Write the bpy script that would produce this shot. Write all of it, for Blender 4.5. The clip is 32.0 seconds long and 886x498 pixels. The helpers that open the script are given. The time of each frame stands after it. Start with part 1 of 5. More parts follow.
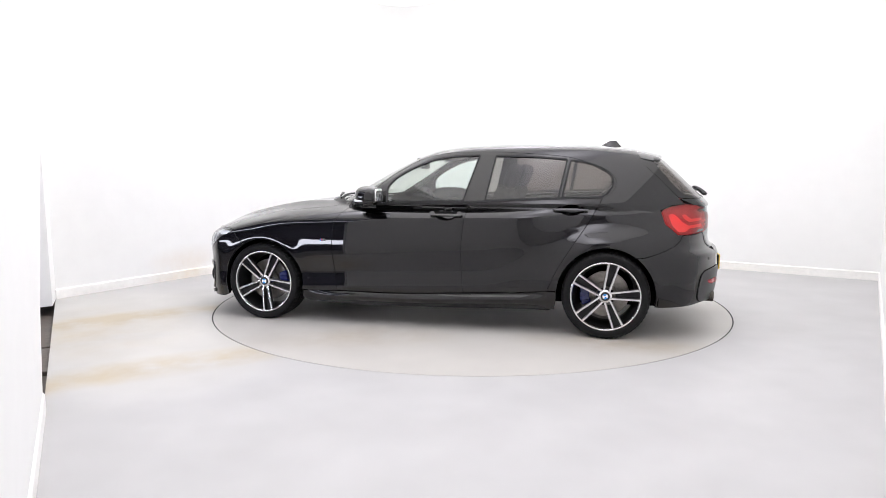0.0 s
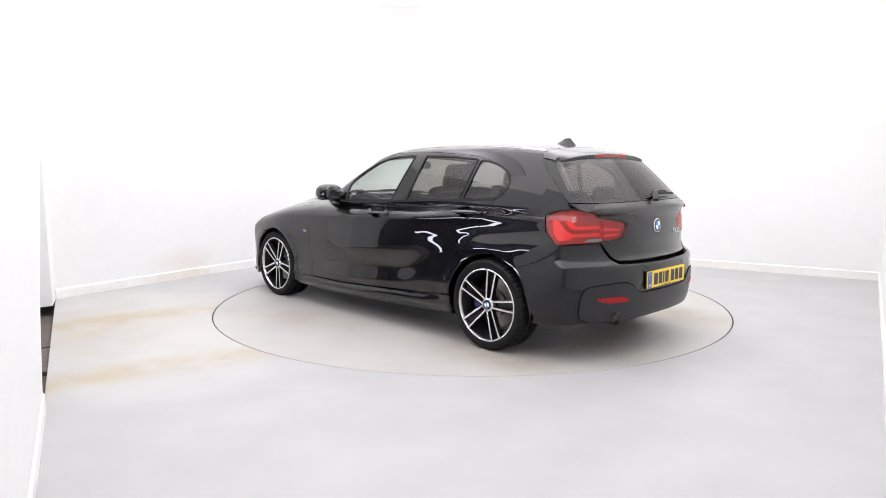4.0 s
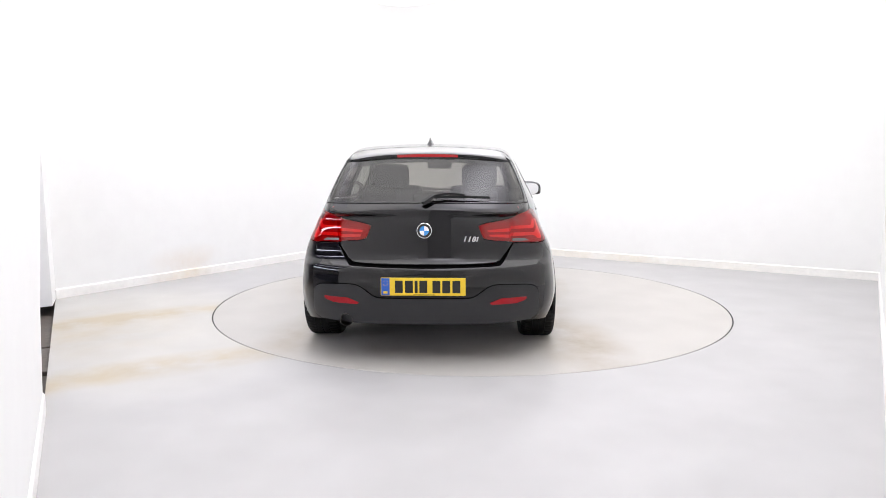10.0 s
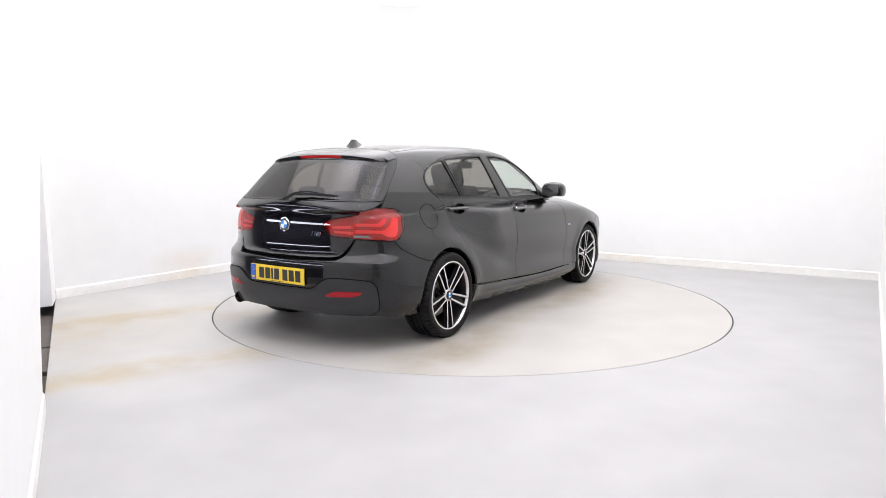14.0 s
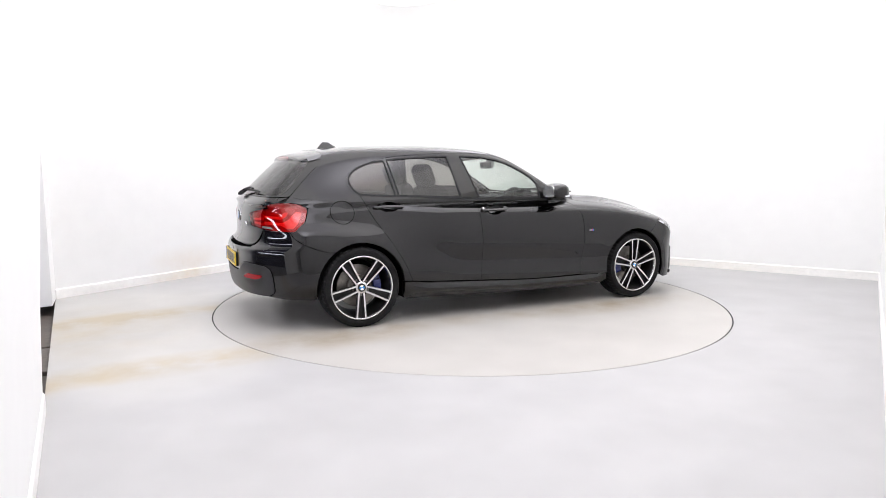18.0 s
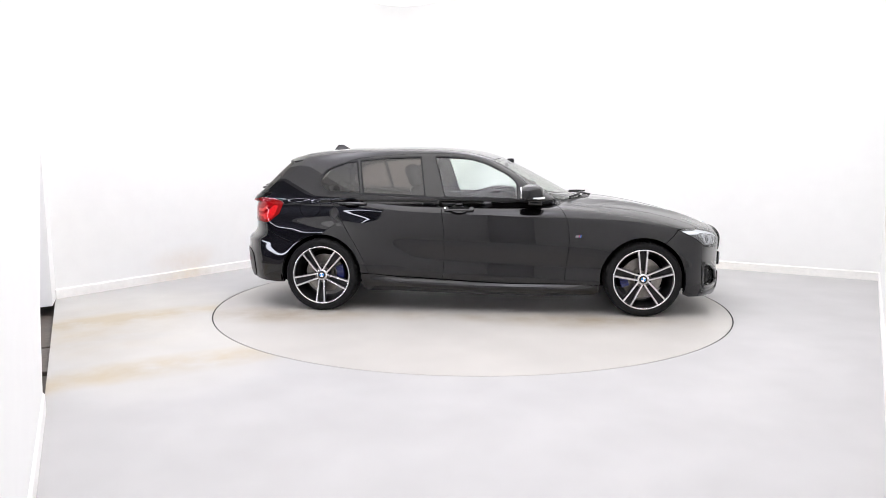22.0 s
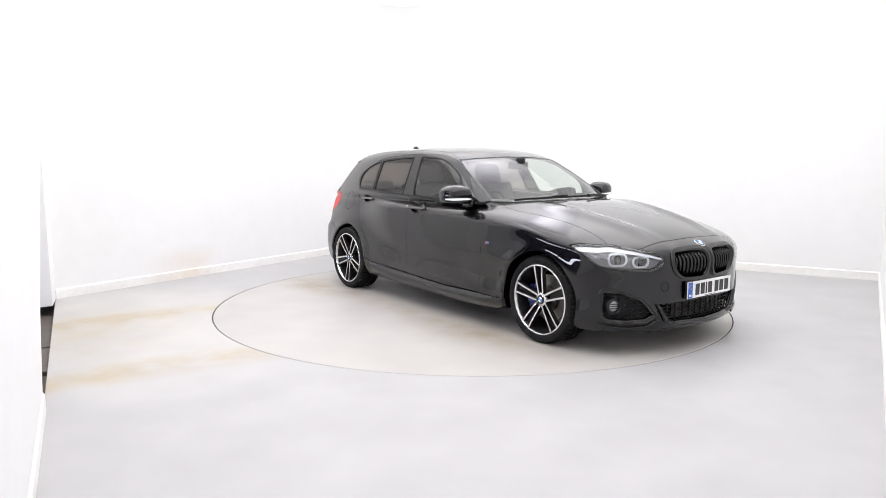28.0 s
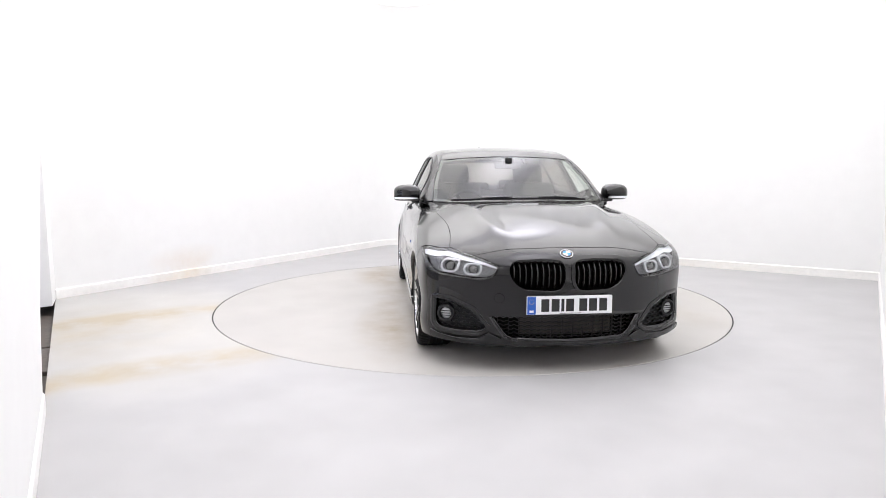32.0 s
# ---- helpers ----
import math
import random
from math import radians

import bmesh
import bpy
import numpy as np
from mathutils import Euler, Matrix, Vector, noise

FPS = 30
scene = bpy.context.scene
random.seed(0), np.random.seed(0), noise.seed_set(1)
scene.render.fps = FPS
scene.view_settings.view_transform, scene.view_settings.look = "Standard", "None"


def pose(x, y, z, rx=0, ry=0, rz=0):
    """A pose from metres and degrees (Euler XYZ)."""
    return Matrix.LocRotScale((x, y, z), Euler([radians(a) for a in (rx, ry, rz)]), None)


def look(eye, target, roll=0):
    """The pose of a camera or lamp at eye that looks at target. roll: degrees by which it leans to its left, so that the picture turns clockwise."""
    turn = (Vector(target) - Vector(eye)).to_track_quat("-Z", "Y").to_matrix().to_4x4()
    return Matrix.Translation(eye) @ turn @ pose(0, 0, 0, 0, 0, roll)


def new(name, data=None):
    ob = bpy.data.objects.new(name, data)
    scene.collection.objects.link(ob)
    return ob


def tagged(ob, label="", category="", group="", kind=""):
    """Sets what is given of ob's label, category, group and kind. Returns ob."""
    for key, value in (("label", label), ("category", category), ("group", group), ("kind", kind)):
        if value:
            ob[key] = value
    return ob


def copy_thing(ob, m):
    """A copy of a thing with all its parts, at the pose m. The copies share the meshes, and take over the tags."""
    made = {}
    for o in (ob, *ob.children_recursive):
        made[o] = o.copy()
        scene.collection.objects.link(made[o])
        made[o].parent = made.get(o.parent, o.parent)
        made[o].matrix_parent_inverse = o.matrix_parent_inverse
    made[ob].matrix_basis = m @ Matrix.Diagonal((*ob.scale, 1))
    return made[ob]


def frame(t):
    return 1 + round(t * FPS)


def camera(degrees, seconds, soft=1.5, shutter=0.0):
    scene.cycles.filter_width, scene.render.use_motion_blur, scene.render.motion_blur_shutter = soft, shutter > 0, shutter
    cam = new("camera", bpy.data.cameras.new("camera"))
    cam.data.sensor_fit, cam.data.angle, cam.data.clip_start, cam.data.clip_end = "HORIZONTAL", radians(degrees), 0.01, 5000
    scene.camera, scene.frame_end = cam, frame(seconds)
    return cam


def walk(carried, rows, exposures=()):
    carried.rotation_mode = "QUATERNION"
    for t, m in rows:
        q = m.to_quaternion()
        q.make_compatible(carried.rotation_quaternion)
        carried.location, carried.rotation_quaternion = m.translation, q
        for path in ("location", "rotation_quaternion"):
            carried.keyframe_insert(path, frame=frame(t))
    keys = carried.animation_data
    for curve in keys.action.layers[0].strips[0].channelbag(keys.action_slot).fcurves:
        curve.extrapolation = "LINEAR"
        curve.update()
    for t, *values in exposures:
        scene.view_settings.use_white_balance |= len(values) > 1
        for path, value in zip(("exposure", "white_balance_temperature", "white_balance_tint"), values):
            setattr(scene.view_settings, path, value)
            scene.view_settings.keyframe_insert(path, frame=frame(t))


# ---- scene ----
# ---- camera: it stands still in the narrow end of a photo booth ----
cam = camera(67.6, 32.0, soft=0.5)
EYE = look((0.0, -6.045, 1.243), (-0.2357, -0.0963, 0.4838), -0.07)
walk(cam, [(0, EYE), (32, EYE)], [(0, 0.0), (32, 0.0)])

# ---- world and lights ----
world = bpy.data.worlds.new("world")
scene.world = world
world.use_nodes = True
world.node_tree.nodes["Background"].inputs[0].default_value = (0.6, 0.65, 0.7, 1)
world.node_tree.nodes["Background"].inputs[1].default_value = 0.05
LAMP_GLOW = 1.80     # booth's luminous ceiling
BOX_GLOW = 5.8       # brighter light boxes under it
HALL_GLOW = 19.0     # strip lights of the hall outside the doorway


# ---- materials ----
def material(name, base, rough=0.5, metal=0.0, grain=None, bump_size=0.0, coat=0.0, spec=0.5, emit=None, **more):
    """A principled material; grain = (scale, darkest share, second scale) varies the colour at two sizes."""
    m = bpy.data.materials.new(name)
    m.use_nodes = True
    nt = m.node_tree
    b = nt.nodes["Principled BSDF"]
    b.inputs["Base Color"].default_value = (*base, 1)
    b.inputs["Roughness"].default_value = rough
    b.inputs["Metallic"].default_value = metal
    b.inputs["Coat Weight"].default_value = coat
    b.inputs["Coat Roughness"].default_value = 0.015
    b.inputs["Specular IOR Level"].default_value = spec
    if emit:
        b.inputs["Emission Color"].default_value = (*emit[:3], 1)
        b.inputs["Emission Strength"].default_value = emit[3]
    if grain:
        co = nt.nodes.new("ShaderNodeTexCoord")
        fine, broad = nt.nodes.new("ShaderNodeTexNoise"), nt.nodes.new("ShaderNodeTexNoise")
        fine.inputs["Scale"].default_value, broad.inputs["Scale"].default_value = grain[0], grain[2]
        fine.inputs["Detail"].default_value = 6
        for n in (fine, broad):
            nt.links.new(co.outputs["Object"], n.inputs["Vector"])
        mul = nt.nodes.new("ShaderNodeMath")
        mul.operation = "MULTIPLY"
        nt.links.new(fine.outputs["Fac"], mul.inputs[0])
        nt.links.new(broad.outputs["Fac"], mul.inputs[1])
        ramp = nt.nodes.new("ShaderNodeValToRGB")
        ramp.color_ramp.elements[0].position, ramp.color_ramp.elements[1].position = 0.12, 0.42
        ramp.color_ramp.elements[0].color = (*[c * grain[1] for c in base], 1)
        ramp.color_ramp.elements[1].color = (*base, 1)
        nt.links.new(mul.outputs[0], ramp.inputs[0])
        nt.links.new(ramp.outputs[0], b.inputs["Base Color"])
        if bump_size:
            bp = nt.nodes.new("ShaderNodeBump")
            bp.inputs["Strength"].default_value = 0.5
            bp.inputs["Distance"].default_value = bump_size
            nt.links.new(fine.outputs["Fac"], bp.inputs["Height"])
            nt.links.new(bp.outputs[0], b.inputs["Normal"])
    return m


def pane(name, tint, rough=0.0, gloss_least=0.07):
    """Thin glass: tinted see-through with a gloss that grows at grazing angles."""
    m = bpy.data.materials.new(name)
    m.use_nodes = True
    nt = m.node_tree
    nt.nodes.remove(nt.nodes["Principled BSDF"])
    out = nt.nodes["Material Output"]
    clear, gloss, mix, fres = (nt.nodes.new(n) for n in ("ShaderNodeBsdfTransparent", "ShaderNodeBsdfGlossy", "ShaderNodeMixShader", "ShaderNodeLayerWeight"))
    clear.inputs["Color"].default_value = (*tint, 1)
    gloss.inputs["Roughness"].default_value = rough
    fres.inputs["Blend"].default_value = 0.5
    power, scale = nt.nodes.new("ShaderNodeMath"), nt.nodes.new("ShaderNodeMath")
    power.operation, power.inputs[1].default_value = "POWER", 5.0
    scale.operation, scale.inputs[1].default_value, scale.inputs[2].default_value = "MULTIPLY_ADD", 0.92, gloss_least
    nt.links.new(fres.outputs["Facing"], power.inputs[0])
    nt.links.new(power.outputs[0], scale.inputs[0])
    nt.links.new(scale.outputs[0], mix.inputs[0])
    nt.links.new(clear.outputs[0], mix.inputs[1])
    nt.links.new(gloss.outputs[0], mix.inputs[2])
    nt.links.new(mix.outputs[0], out.inputs["Surface"])
    return m


PAINT = material("black_metallic_paint", (0.0070, 0.0067, 0.0080), 0.36, 1.0, coat=1.0)
GLOSS_BLACK = material("gloss_black_plastic", (0.005, 0.005, 0.005), 0.06)
TRIM = material("satin_black_plastic", (0.012, 0.012, 0.013), 0.45, grain=(400, 0.7, 30), spec=0.25)
GREY_TRIM = material("dark_grey_valance_plastic", (0.022, 0.022, 0.024), 0.33, grain=(300, 0.8, 12), spec=0.4)
# near-black without sheen: puts the darkness of shaded hollows into the colour
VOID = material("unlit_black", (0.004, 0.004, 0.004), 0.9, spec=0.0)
RUBBER = material("tyre_rubber", (0.011, 0.011, 0.0115), 0.6, grain=(90, 0.6, 12), bump_size=0.001, spec=0.15)
WALL = material("white_wall_paint", (0.86, 0.86, 0.85), 0.7, grain=(6, 0.97, 0.7))


# ---- small mesh helpers ----
def link(name, verts, faces, mat, parent=None, label="", smooth=False, normals=None):
    me = bpy.data.meshes.new(name)
    me.from_pydata([tuple(v) for v in verts], [], [tuple(f) for f in faces])
    me.materials.append(mat)
    if smooth:
        me.polygons.foreach_set("use_smooth", [True] * len(me.polygons))
    me.update()
    if normals is not None:
        me.normals_split_custom_set_from_vertices([tuple(n) for n in normals])
    ob = new(name, me)
    if parent:
        ob.parent = parent
    if label:
        tagged(ob, label)
    return ob


def part(name, bm, mat, parent=None, label="", smooth=True, angle=35):
    """Links a bmesh as one mesh object."""
    me = bpy.data.meshes.new(name)
    bmesh.ops.recalc_face_normals(bm, faces=bm.faces)
    bm.to_mesh(me)
    bm.free()
    me.materials.append(mat)
    if smooth:
        me.shade_auto(angle) if hasattr(me, "shade_auto") else me.set_sharp_from_angle(angle=radians(angle))
        me.polygons.foreach_set("use_smooth", [True] * len(me.polygons))
    ob = new(name, me)
    if parent:
        ob.parent = parent
    if label:
        tagged(ob, label)
    return ob


def box(bm, lo, hi, m=None, bevel=0.0, seg=2):
    lo, hi = Vector(lo), Vector(hi)
    g = bmesh.ops.create_cube(bm, size=1.0, matrix=Matrix.LocRotScale((lo + hi) / 2, None, hi - lo))
    vs = g["verts"]
    if bevel:
        es = list({e for v in vs for e in v.link_edges})
        r = bmesh.ops.bevel(bm, geom=es, offset=bevel, segments=seg, affect="EDGES", profile=0.5)
        vs = list({v for f in r["faces"] for v in f.verts} | {v for v in vs if v.is_valid})
    if m is not None:
        bmesh.ops.transform(bm, matrix=m, verts=vs)
    return vs


def lathe(profile, n=64, arc=2 * math.pi, start=0.0):
    """Vertices and faces of (radius, height) pairs turned about z."""
    full = abs(arc - 2 * math.pi) < 1e-6
    cols = n if full else n + 1
    v = [(r * math.cos(start + arc * i / n), r * math.sin(start + arc * i / n), h) for i in range(cols) for r, h in profile]
    k, f = len(profile), []
    for i in range(n):
        a, b = i * k, ((i + 1) % cols) * k
        f += [(a + j, b + j, b + j + 1, a + j + 1) for j in range(k - 1)]
    return v, f


# ---- the booth: four white walls round a turntable, a doorway in one of them ----
TALL = 3.7
LEFT_END, BACK, RIGHT_END = Vector((-3.862, -0.11)), Vector((-1.15, 4.40)), Vector((4.402, 1.137))
SLOT_R, SLOT_L, JAMB = Vector((0.325, -5.80)), Vector((-0.405, -5.80)), Vector((-2.17, -2.88))
THRESH = Vector((-3.675, -0.42))


def wall(name, path, thick, label, low=0.0, high=TALL, mat=None):
    """A wall of one thickness whose inner face follows the path; its outside lies to the path's left."""
    pts = [Vector(p) for p in path]
    outer = []
    for i, p in enumerate(pts):
        d = [(b - a).normalized() for a, b in zip(pts[max(i - 1, 0):i + 1], pts[max(i - 1, 0) + 1:i + 2])]
        n = sum((Vector((-e.y, e.x)) for e in d), Vector((0, 0))).normalized()
        outer.append(p + n * thick)
    n = len(pts)
    v = [(*p, z) for z in (low, high) for p in pts + outer]
    f = []
    for i in range(n - 1):
        f += [(i, i + 1, 2 * n + i + 1, 2 * n + i), (n + i + 1, n + i, 3 * n + i, 3 * n + i + 1),
              (i + 1, i, n + i, n + i + 1), (2 * n + i, 2 * n + i + 1, 3 * n + i + 1, 3 * n + i)]
    f += [(0, 2 * n, 3 * n, n), (n - 1, 2 * n - 1, 4 * n - 1, 3 * n - 1)]
    bm = bmesh.new()
    vs = [bm.verts.new(q) for q in v]
    for q in f:
        bm.faces.new([vs[i] for i in q])
    return tagged(part(name, bm, mat or WALL, angle=20), label, "wall", kind="structure")


def corner_path(a, c, b, r, n=14):
    """a to b by way of the corner c, rounded."""
    d, e = (a - c).normalized(), (b - c).normalized()
    out = [a]
    for i in range(n + 1):
        t = i / n
        out.append((c + d * r) * (1 - t) ** 2 + c * 2 * t * (1 - t) + (c + e * r) * t ** 2)
    return out + [b]


BACK_WALL = corner_path(LEFT_END, BACK, RIGHT_END, 0.55)
wall("wall_back", BACK_WALL, 0.15, "plain white booth wall with a rounded corner and stains at its foot")
wall("wall_right", [RIGHT_END, SLOT_R], 0.15, "plain white booth wall running to the camera")


def left_wall():
    """The wall beside the doorway: a thin panel whose free edge leans into the booth with the height."""
    along = (THRESH - JAMB).normalized()
    inward = Vector((0.825, 0.566))
    lean = [(0.0, 0.0, 0.0), (0.02, 0.02, 0.5), (0.045, 0.052, 1.0), (0.07, 0.086, 1.5), (0.09, 0.124, 2.0), (0.12, 0.19, 2.85), (0.15, 0.25, TALL)]
    bm = bmesh.new()
    rows = []
    for u, w, z in lean:
        edge = JAMB + along * u + inward * w
        rows.append([bm.verts.new((*p, z)) for p in (SLOT_L, edge, edge - inward * 0.07, SLOT_L - inward * 0.07)])
    for r, q in zip(rows, rows[1:]):
        for k in range(4):
            bm.faces.new((r[k], r[(k + 1) % 4], q[(k + 1) % 4], q[k]))
    bm.faces.new(rows[0])
    bm.faces.new(rows[-1])
    tagged(part("wall_left", bm, WALL, angle=20), "plain white booth wall panel beside the doorway, leaning slightly", "wall", kind="structure")


left_wall()
wall("wall_behind", [SLOT_R + Vector((0.2, -0.05)), Vector((0.45, -6.6)), Vector((-0.5, -6.6)), SLOT_L + Vector((-0.15, -0.05))], 0.12,
     "plain white wall closing the booth behind the camera")


def skirting(name, path, inset=0.014, tall=0.095):
    v, f = [], []
    pts = [Vector(p) for p in path]
    for i, p in enumerate(pts):
        d = (pts[min(i + 1, len(pts) - 1)] - pts[max(i - 1, 0)]).normalized()
        n = Vector((d.y, -d.x))
        for off, z in ((0, 0), (inset, 0), (inset, tall - 0.012), (inset * 0.4, tall), (0, tall)):
            v.append((*(p + n * off), z))
        if i:
            a, b = 5 * (i - 1), 5 * i
            f += [(a + k, b + k, b + k + 1, a + k + 1) for k in range(4)]
    bm = bmesh.new()
    vs = [bm.verts.new(q) for q in v]
    for q in f + [tuple(range(5)), tuple(range(len(v) - 5, len(v)))]:
        bm.faces.new([vs[i] for i in q])
    return tagged(part(name, bm, SKIRT, angle=30), "scuffed white painted skirting board along the wall", "baseboard", kind="structure")


def stained_or_lit(m, spots, tone, own=False, even=False):
    """Adds soft stains (x, y, rx, ry, angle, share) at places of their own on the floor or wall, broken up by noise; a
    tone over 1 paints a pool of light.
    """
    nt = m.node_tree
    b = nt.nodes["Principled BSDF"]
    geo = nt.nodes.new("ShaderNodeTexCoord" if own else "ShaderNodeNewGeometry")
    where = geo.outputs["Object" if own else "Position"]
    total = None
    noise_node = nt.nodes.new("ShaderNodeTexNoise")
    noise_node.inputs["Scale"].default_value = 2.6
    noise_node.inputs["Detail"].default_value = 7
    noise_node.inputs["Roughness"].default_value = 0.62
    nt.links.new(where, noise_node.inputs["Vector"])
    for x, y, z, rx, ry, rz, ang, share in spots:
        mp = nt.nodes.new("ShaderNodeMapping")
        mp.vector_type = "TEXTURE"
        mp.inputs["Location"].default_value = (x, y, z)
        mp.inputs["Rotation"].default_value = (0, 0, radians(ang))
        mp.inputs["Scale"].default_value = (rx, ry, rz)
        gr = nt.nodes.new("ShaderNodeTexGradient")
        gr.gradient_type = "SPHERICAL"
        nt.links.new(where, mp.inputs["Vector"])
        nt.links.new(mp.outputs[0], gr.inputs["Vector"])
        k = nt.nodes.new("ShaderNodeMath")
        k.operation, k.inputs[1].default_value = "MULTIPLY", share
        nt.links.new(gr.outputs["Fac"], k.inputs[0])
        if total is None:
            total = k
        else:
            a = nt.nodes.new("ShaderNodeMath")
            nt.links.new(total.outputs[0], a.inputs[0])
            nt.links.new(k.outputs[0], a.inputs[1])
            total = a
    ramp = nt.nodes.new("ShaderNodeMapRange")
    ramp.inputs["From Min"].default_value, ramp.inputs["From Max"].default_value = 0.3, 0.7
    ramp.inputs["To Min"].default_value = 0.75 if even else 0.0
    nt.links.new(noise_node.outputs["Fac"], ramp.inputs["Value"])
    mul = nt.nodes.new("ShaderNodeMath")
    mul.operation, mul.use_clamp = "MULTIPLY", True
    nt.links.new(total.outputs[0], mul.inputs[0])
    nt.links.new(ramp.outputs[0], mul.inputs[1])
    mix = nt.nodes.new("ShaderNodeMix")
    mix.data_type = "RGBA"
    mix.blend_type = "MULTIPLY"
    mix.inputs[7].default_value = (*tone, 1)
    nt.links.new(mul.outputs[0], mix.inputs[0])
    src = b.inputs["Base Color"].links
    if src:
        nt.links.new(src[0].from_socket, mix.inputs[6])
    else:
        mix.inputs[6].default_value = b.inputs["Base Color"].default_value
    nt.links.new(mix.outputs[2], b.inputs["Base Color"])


SKIRT = material("white_gloss_skirting", (0.90, 0.89, 0.865), 0.45, grain=(25, 0.93, 3))
FLOOR = material("grey_vinyl_floor", (0.492, 0.486, 0.486), 0.45, grain=(260, 0.87, 2.5), bump_size=0.0004, spec=0.4)
DISC = material("grey_turntable_floor", (0.522, 0.503, 0.475), 0.42, grain=(260, 0.87, 2.0), bump_size=0.0004, spec=0.4)
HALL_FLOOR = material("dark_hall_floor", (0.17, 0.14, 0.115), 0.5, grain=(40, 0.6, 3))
# the hall's dimness is put into this dark blue colour
HALL_WALL = material("shade_blue_hall_wall", (0.055, 0.06, 0.10), 0.6, grain=(8, 0.8, 1))
stained_or_lit(FLOOR, [(-2.71, -0.75, 0, 1.5, 0.28, 1, 35, 1.7), (-1.92, -2.12, 0, 1.6, 0.28, 1, 33, 1.9), (-2.9, -1.3, 0, 0.9, 1.1, 1, 30, 0.9), (-2.4, -2.75, 0, 0.25, 0.5, 1, 30, 1.2)], (0.90, 0.79, 0.60))
# painted light: lifts the floor's colour where the doorway side is brighter
stained_or_lit(FLOOR, [(-2.7, -1.2, 0, 1.5, 2.0, 1, 31, 3.0)], (1.17, 1.155, 1.09), even=True)
stained_or_lit(DISC, [(-1.55, -0.78, 0, 0.95, 0.36, 1, 0, 1.4), (1.0, -0.74, 0, 1.1, 0.32, 1, 0, 1.3), (-0.3, -0.68, 0, 1.2, 0.25, 1, 0, 0.9), (-1.3, 1.25, 0, 0.8, 0.3, 1, 0, 1.0), (0.5, 1.5, 0, 0.9, 0.4, 1, 20, 0.7)], (0.72, 0.62, 0.48), True)
stained_or_lit(SKIRT, [(-3.1, 1.1, 0.03, 0.55, 0.4, 0.3, 59, 1.6), (2.0, 2.55, 0.03, 2.2, 0.5, 0.3, -31, 1.0)], (0.93, 0.86, 0.76))
stained_or_lit(WALL, [(-3.1, 1.1, 0.18, 0.55, 0.3, 0.22, 59, 1.1)], (0.93, 0.85, 0.77))
skirting("baseboard_back", BACK_WALL)
skirting("baseboard_right", [RIGHT_END, SLOT_R])
skirting("baseboard_left", [SLOT_L, JAMB])

TURN_R, GAP = 2.2475, 0.009
CIRCLE = 160


def ring_floor():
    """The floor round the turntable, out to the walls and the doorsill."""
    bm = bmesh.new()
    edge = [LEFT_END, *BACK_WALL[1:-1], RIGHT_END + Vector((0.2, 0.1)), Vector((0.6, -5.9)), Vector((0.6, -6.8)), Vector((-0.7, -6.8)), Vector((-0.7, -5.5)), JAMB, THRESH]
    inner = [bm.verts.new(((TURN_R + GAP) * math.cos(2 * math.pi * i / CIRCLE), (TURN_R + GAP) * math.sin(2 * math.pi * i / CIRCLE), 0)) for i in range(CIRCLE)]
    outer = [bm.verts.new((p.x, p.y, 0)) for p in edge]
    es = [bm.edges.new((l[i], l[(i + 1) % len(l)])) for l in (inner, outer) for i in range(len(l))]
    bmesh.ops.triangle_fill(bm, use_beauty=True, use_dissolve=False, edges=es)
    for f in bm.faces:
        if f.normal.z < 0:
            f.normal_flip()
    lip = [e for e in bm.edges if len(e.link_faces) == 1]
    r = bmesh.ops.extrude_edge_only(bm, edges=lip)
    for v in r["geom"]:
        if isinstance(v, bmesh.types.BMVert):
            v.co.z = -0.06
    return tagged(part("floor", bm, FLOOR, smooth=False), "pale grey vinyl floor with tan dirt streaks and a painted pool of light", "floor", kind="structure")


ring_floor()
turntable = tagged(new("turntable"), "round pale grey turntable set flush into the floor", "turntable")
v, f = lathe([(0, 0), (TURN_R - 0.004, 0), (TURN_R, -0.004), (TURN_R, -0.06)], CIRCLE)
link("turntable_top", v, f, DISC, turntable, "pale grey scuffed disc")
# added black ring: paints the shade in the gap round the disc
v, f = lathe([(TURN_R - 0.001, -0.02), (TURN_R - 0.001, -0.003), (TURN_R + GAP + 0.001, -0.003), (TURN_R + GAP + 0.001, -0.02)], CIRCLE)
link("gap_shade", v, f, RUBBER, turntable, "thin black ring for the shade in the gap")
v, f = lathe([(0, -0.075), (TURN_R + 0.3, -0.075)], 64)
tagged(link("turntable_pit", v, f, VOID), "black pit under the turntable's rim", "pit", kind="structure")

# ceiling with its luminous panels
bm = bmesh.new()
box(bm, (-6, -7.2, TALL), (6, 6, TALL + 0.1))
tagged(part("ceiling", bm, WALL, smooth=False), "white ceiling over the booth", "ceiling", kind="structure")
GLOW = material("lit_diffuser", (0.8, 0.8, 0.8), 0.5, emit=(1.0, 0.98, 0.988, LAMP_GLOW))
WHITE_METAL = material("white_lamp_frame", (0.85, 0.85, 0.85), 0.4, grain=(50, 0.95, 4))
ALU = material("brushed_aluminium", (0.75, 0.75, 0.76), 0.35, 1.0, grain=(80, 0.9, 5))


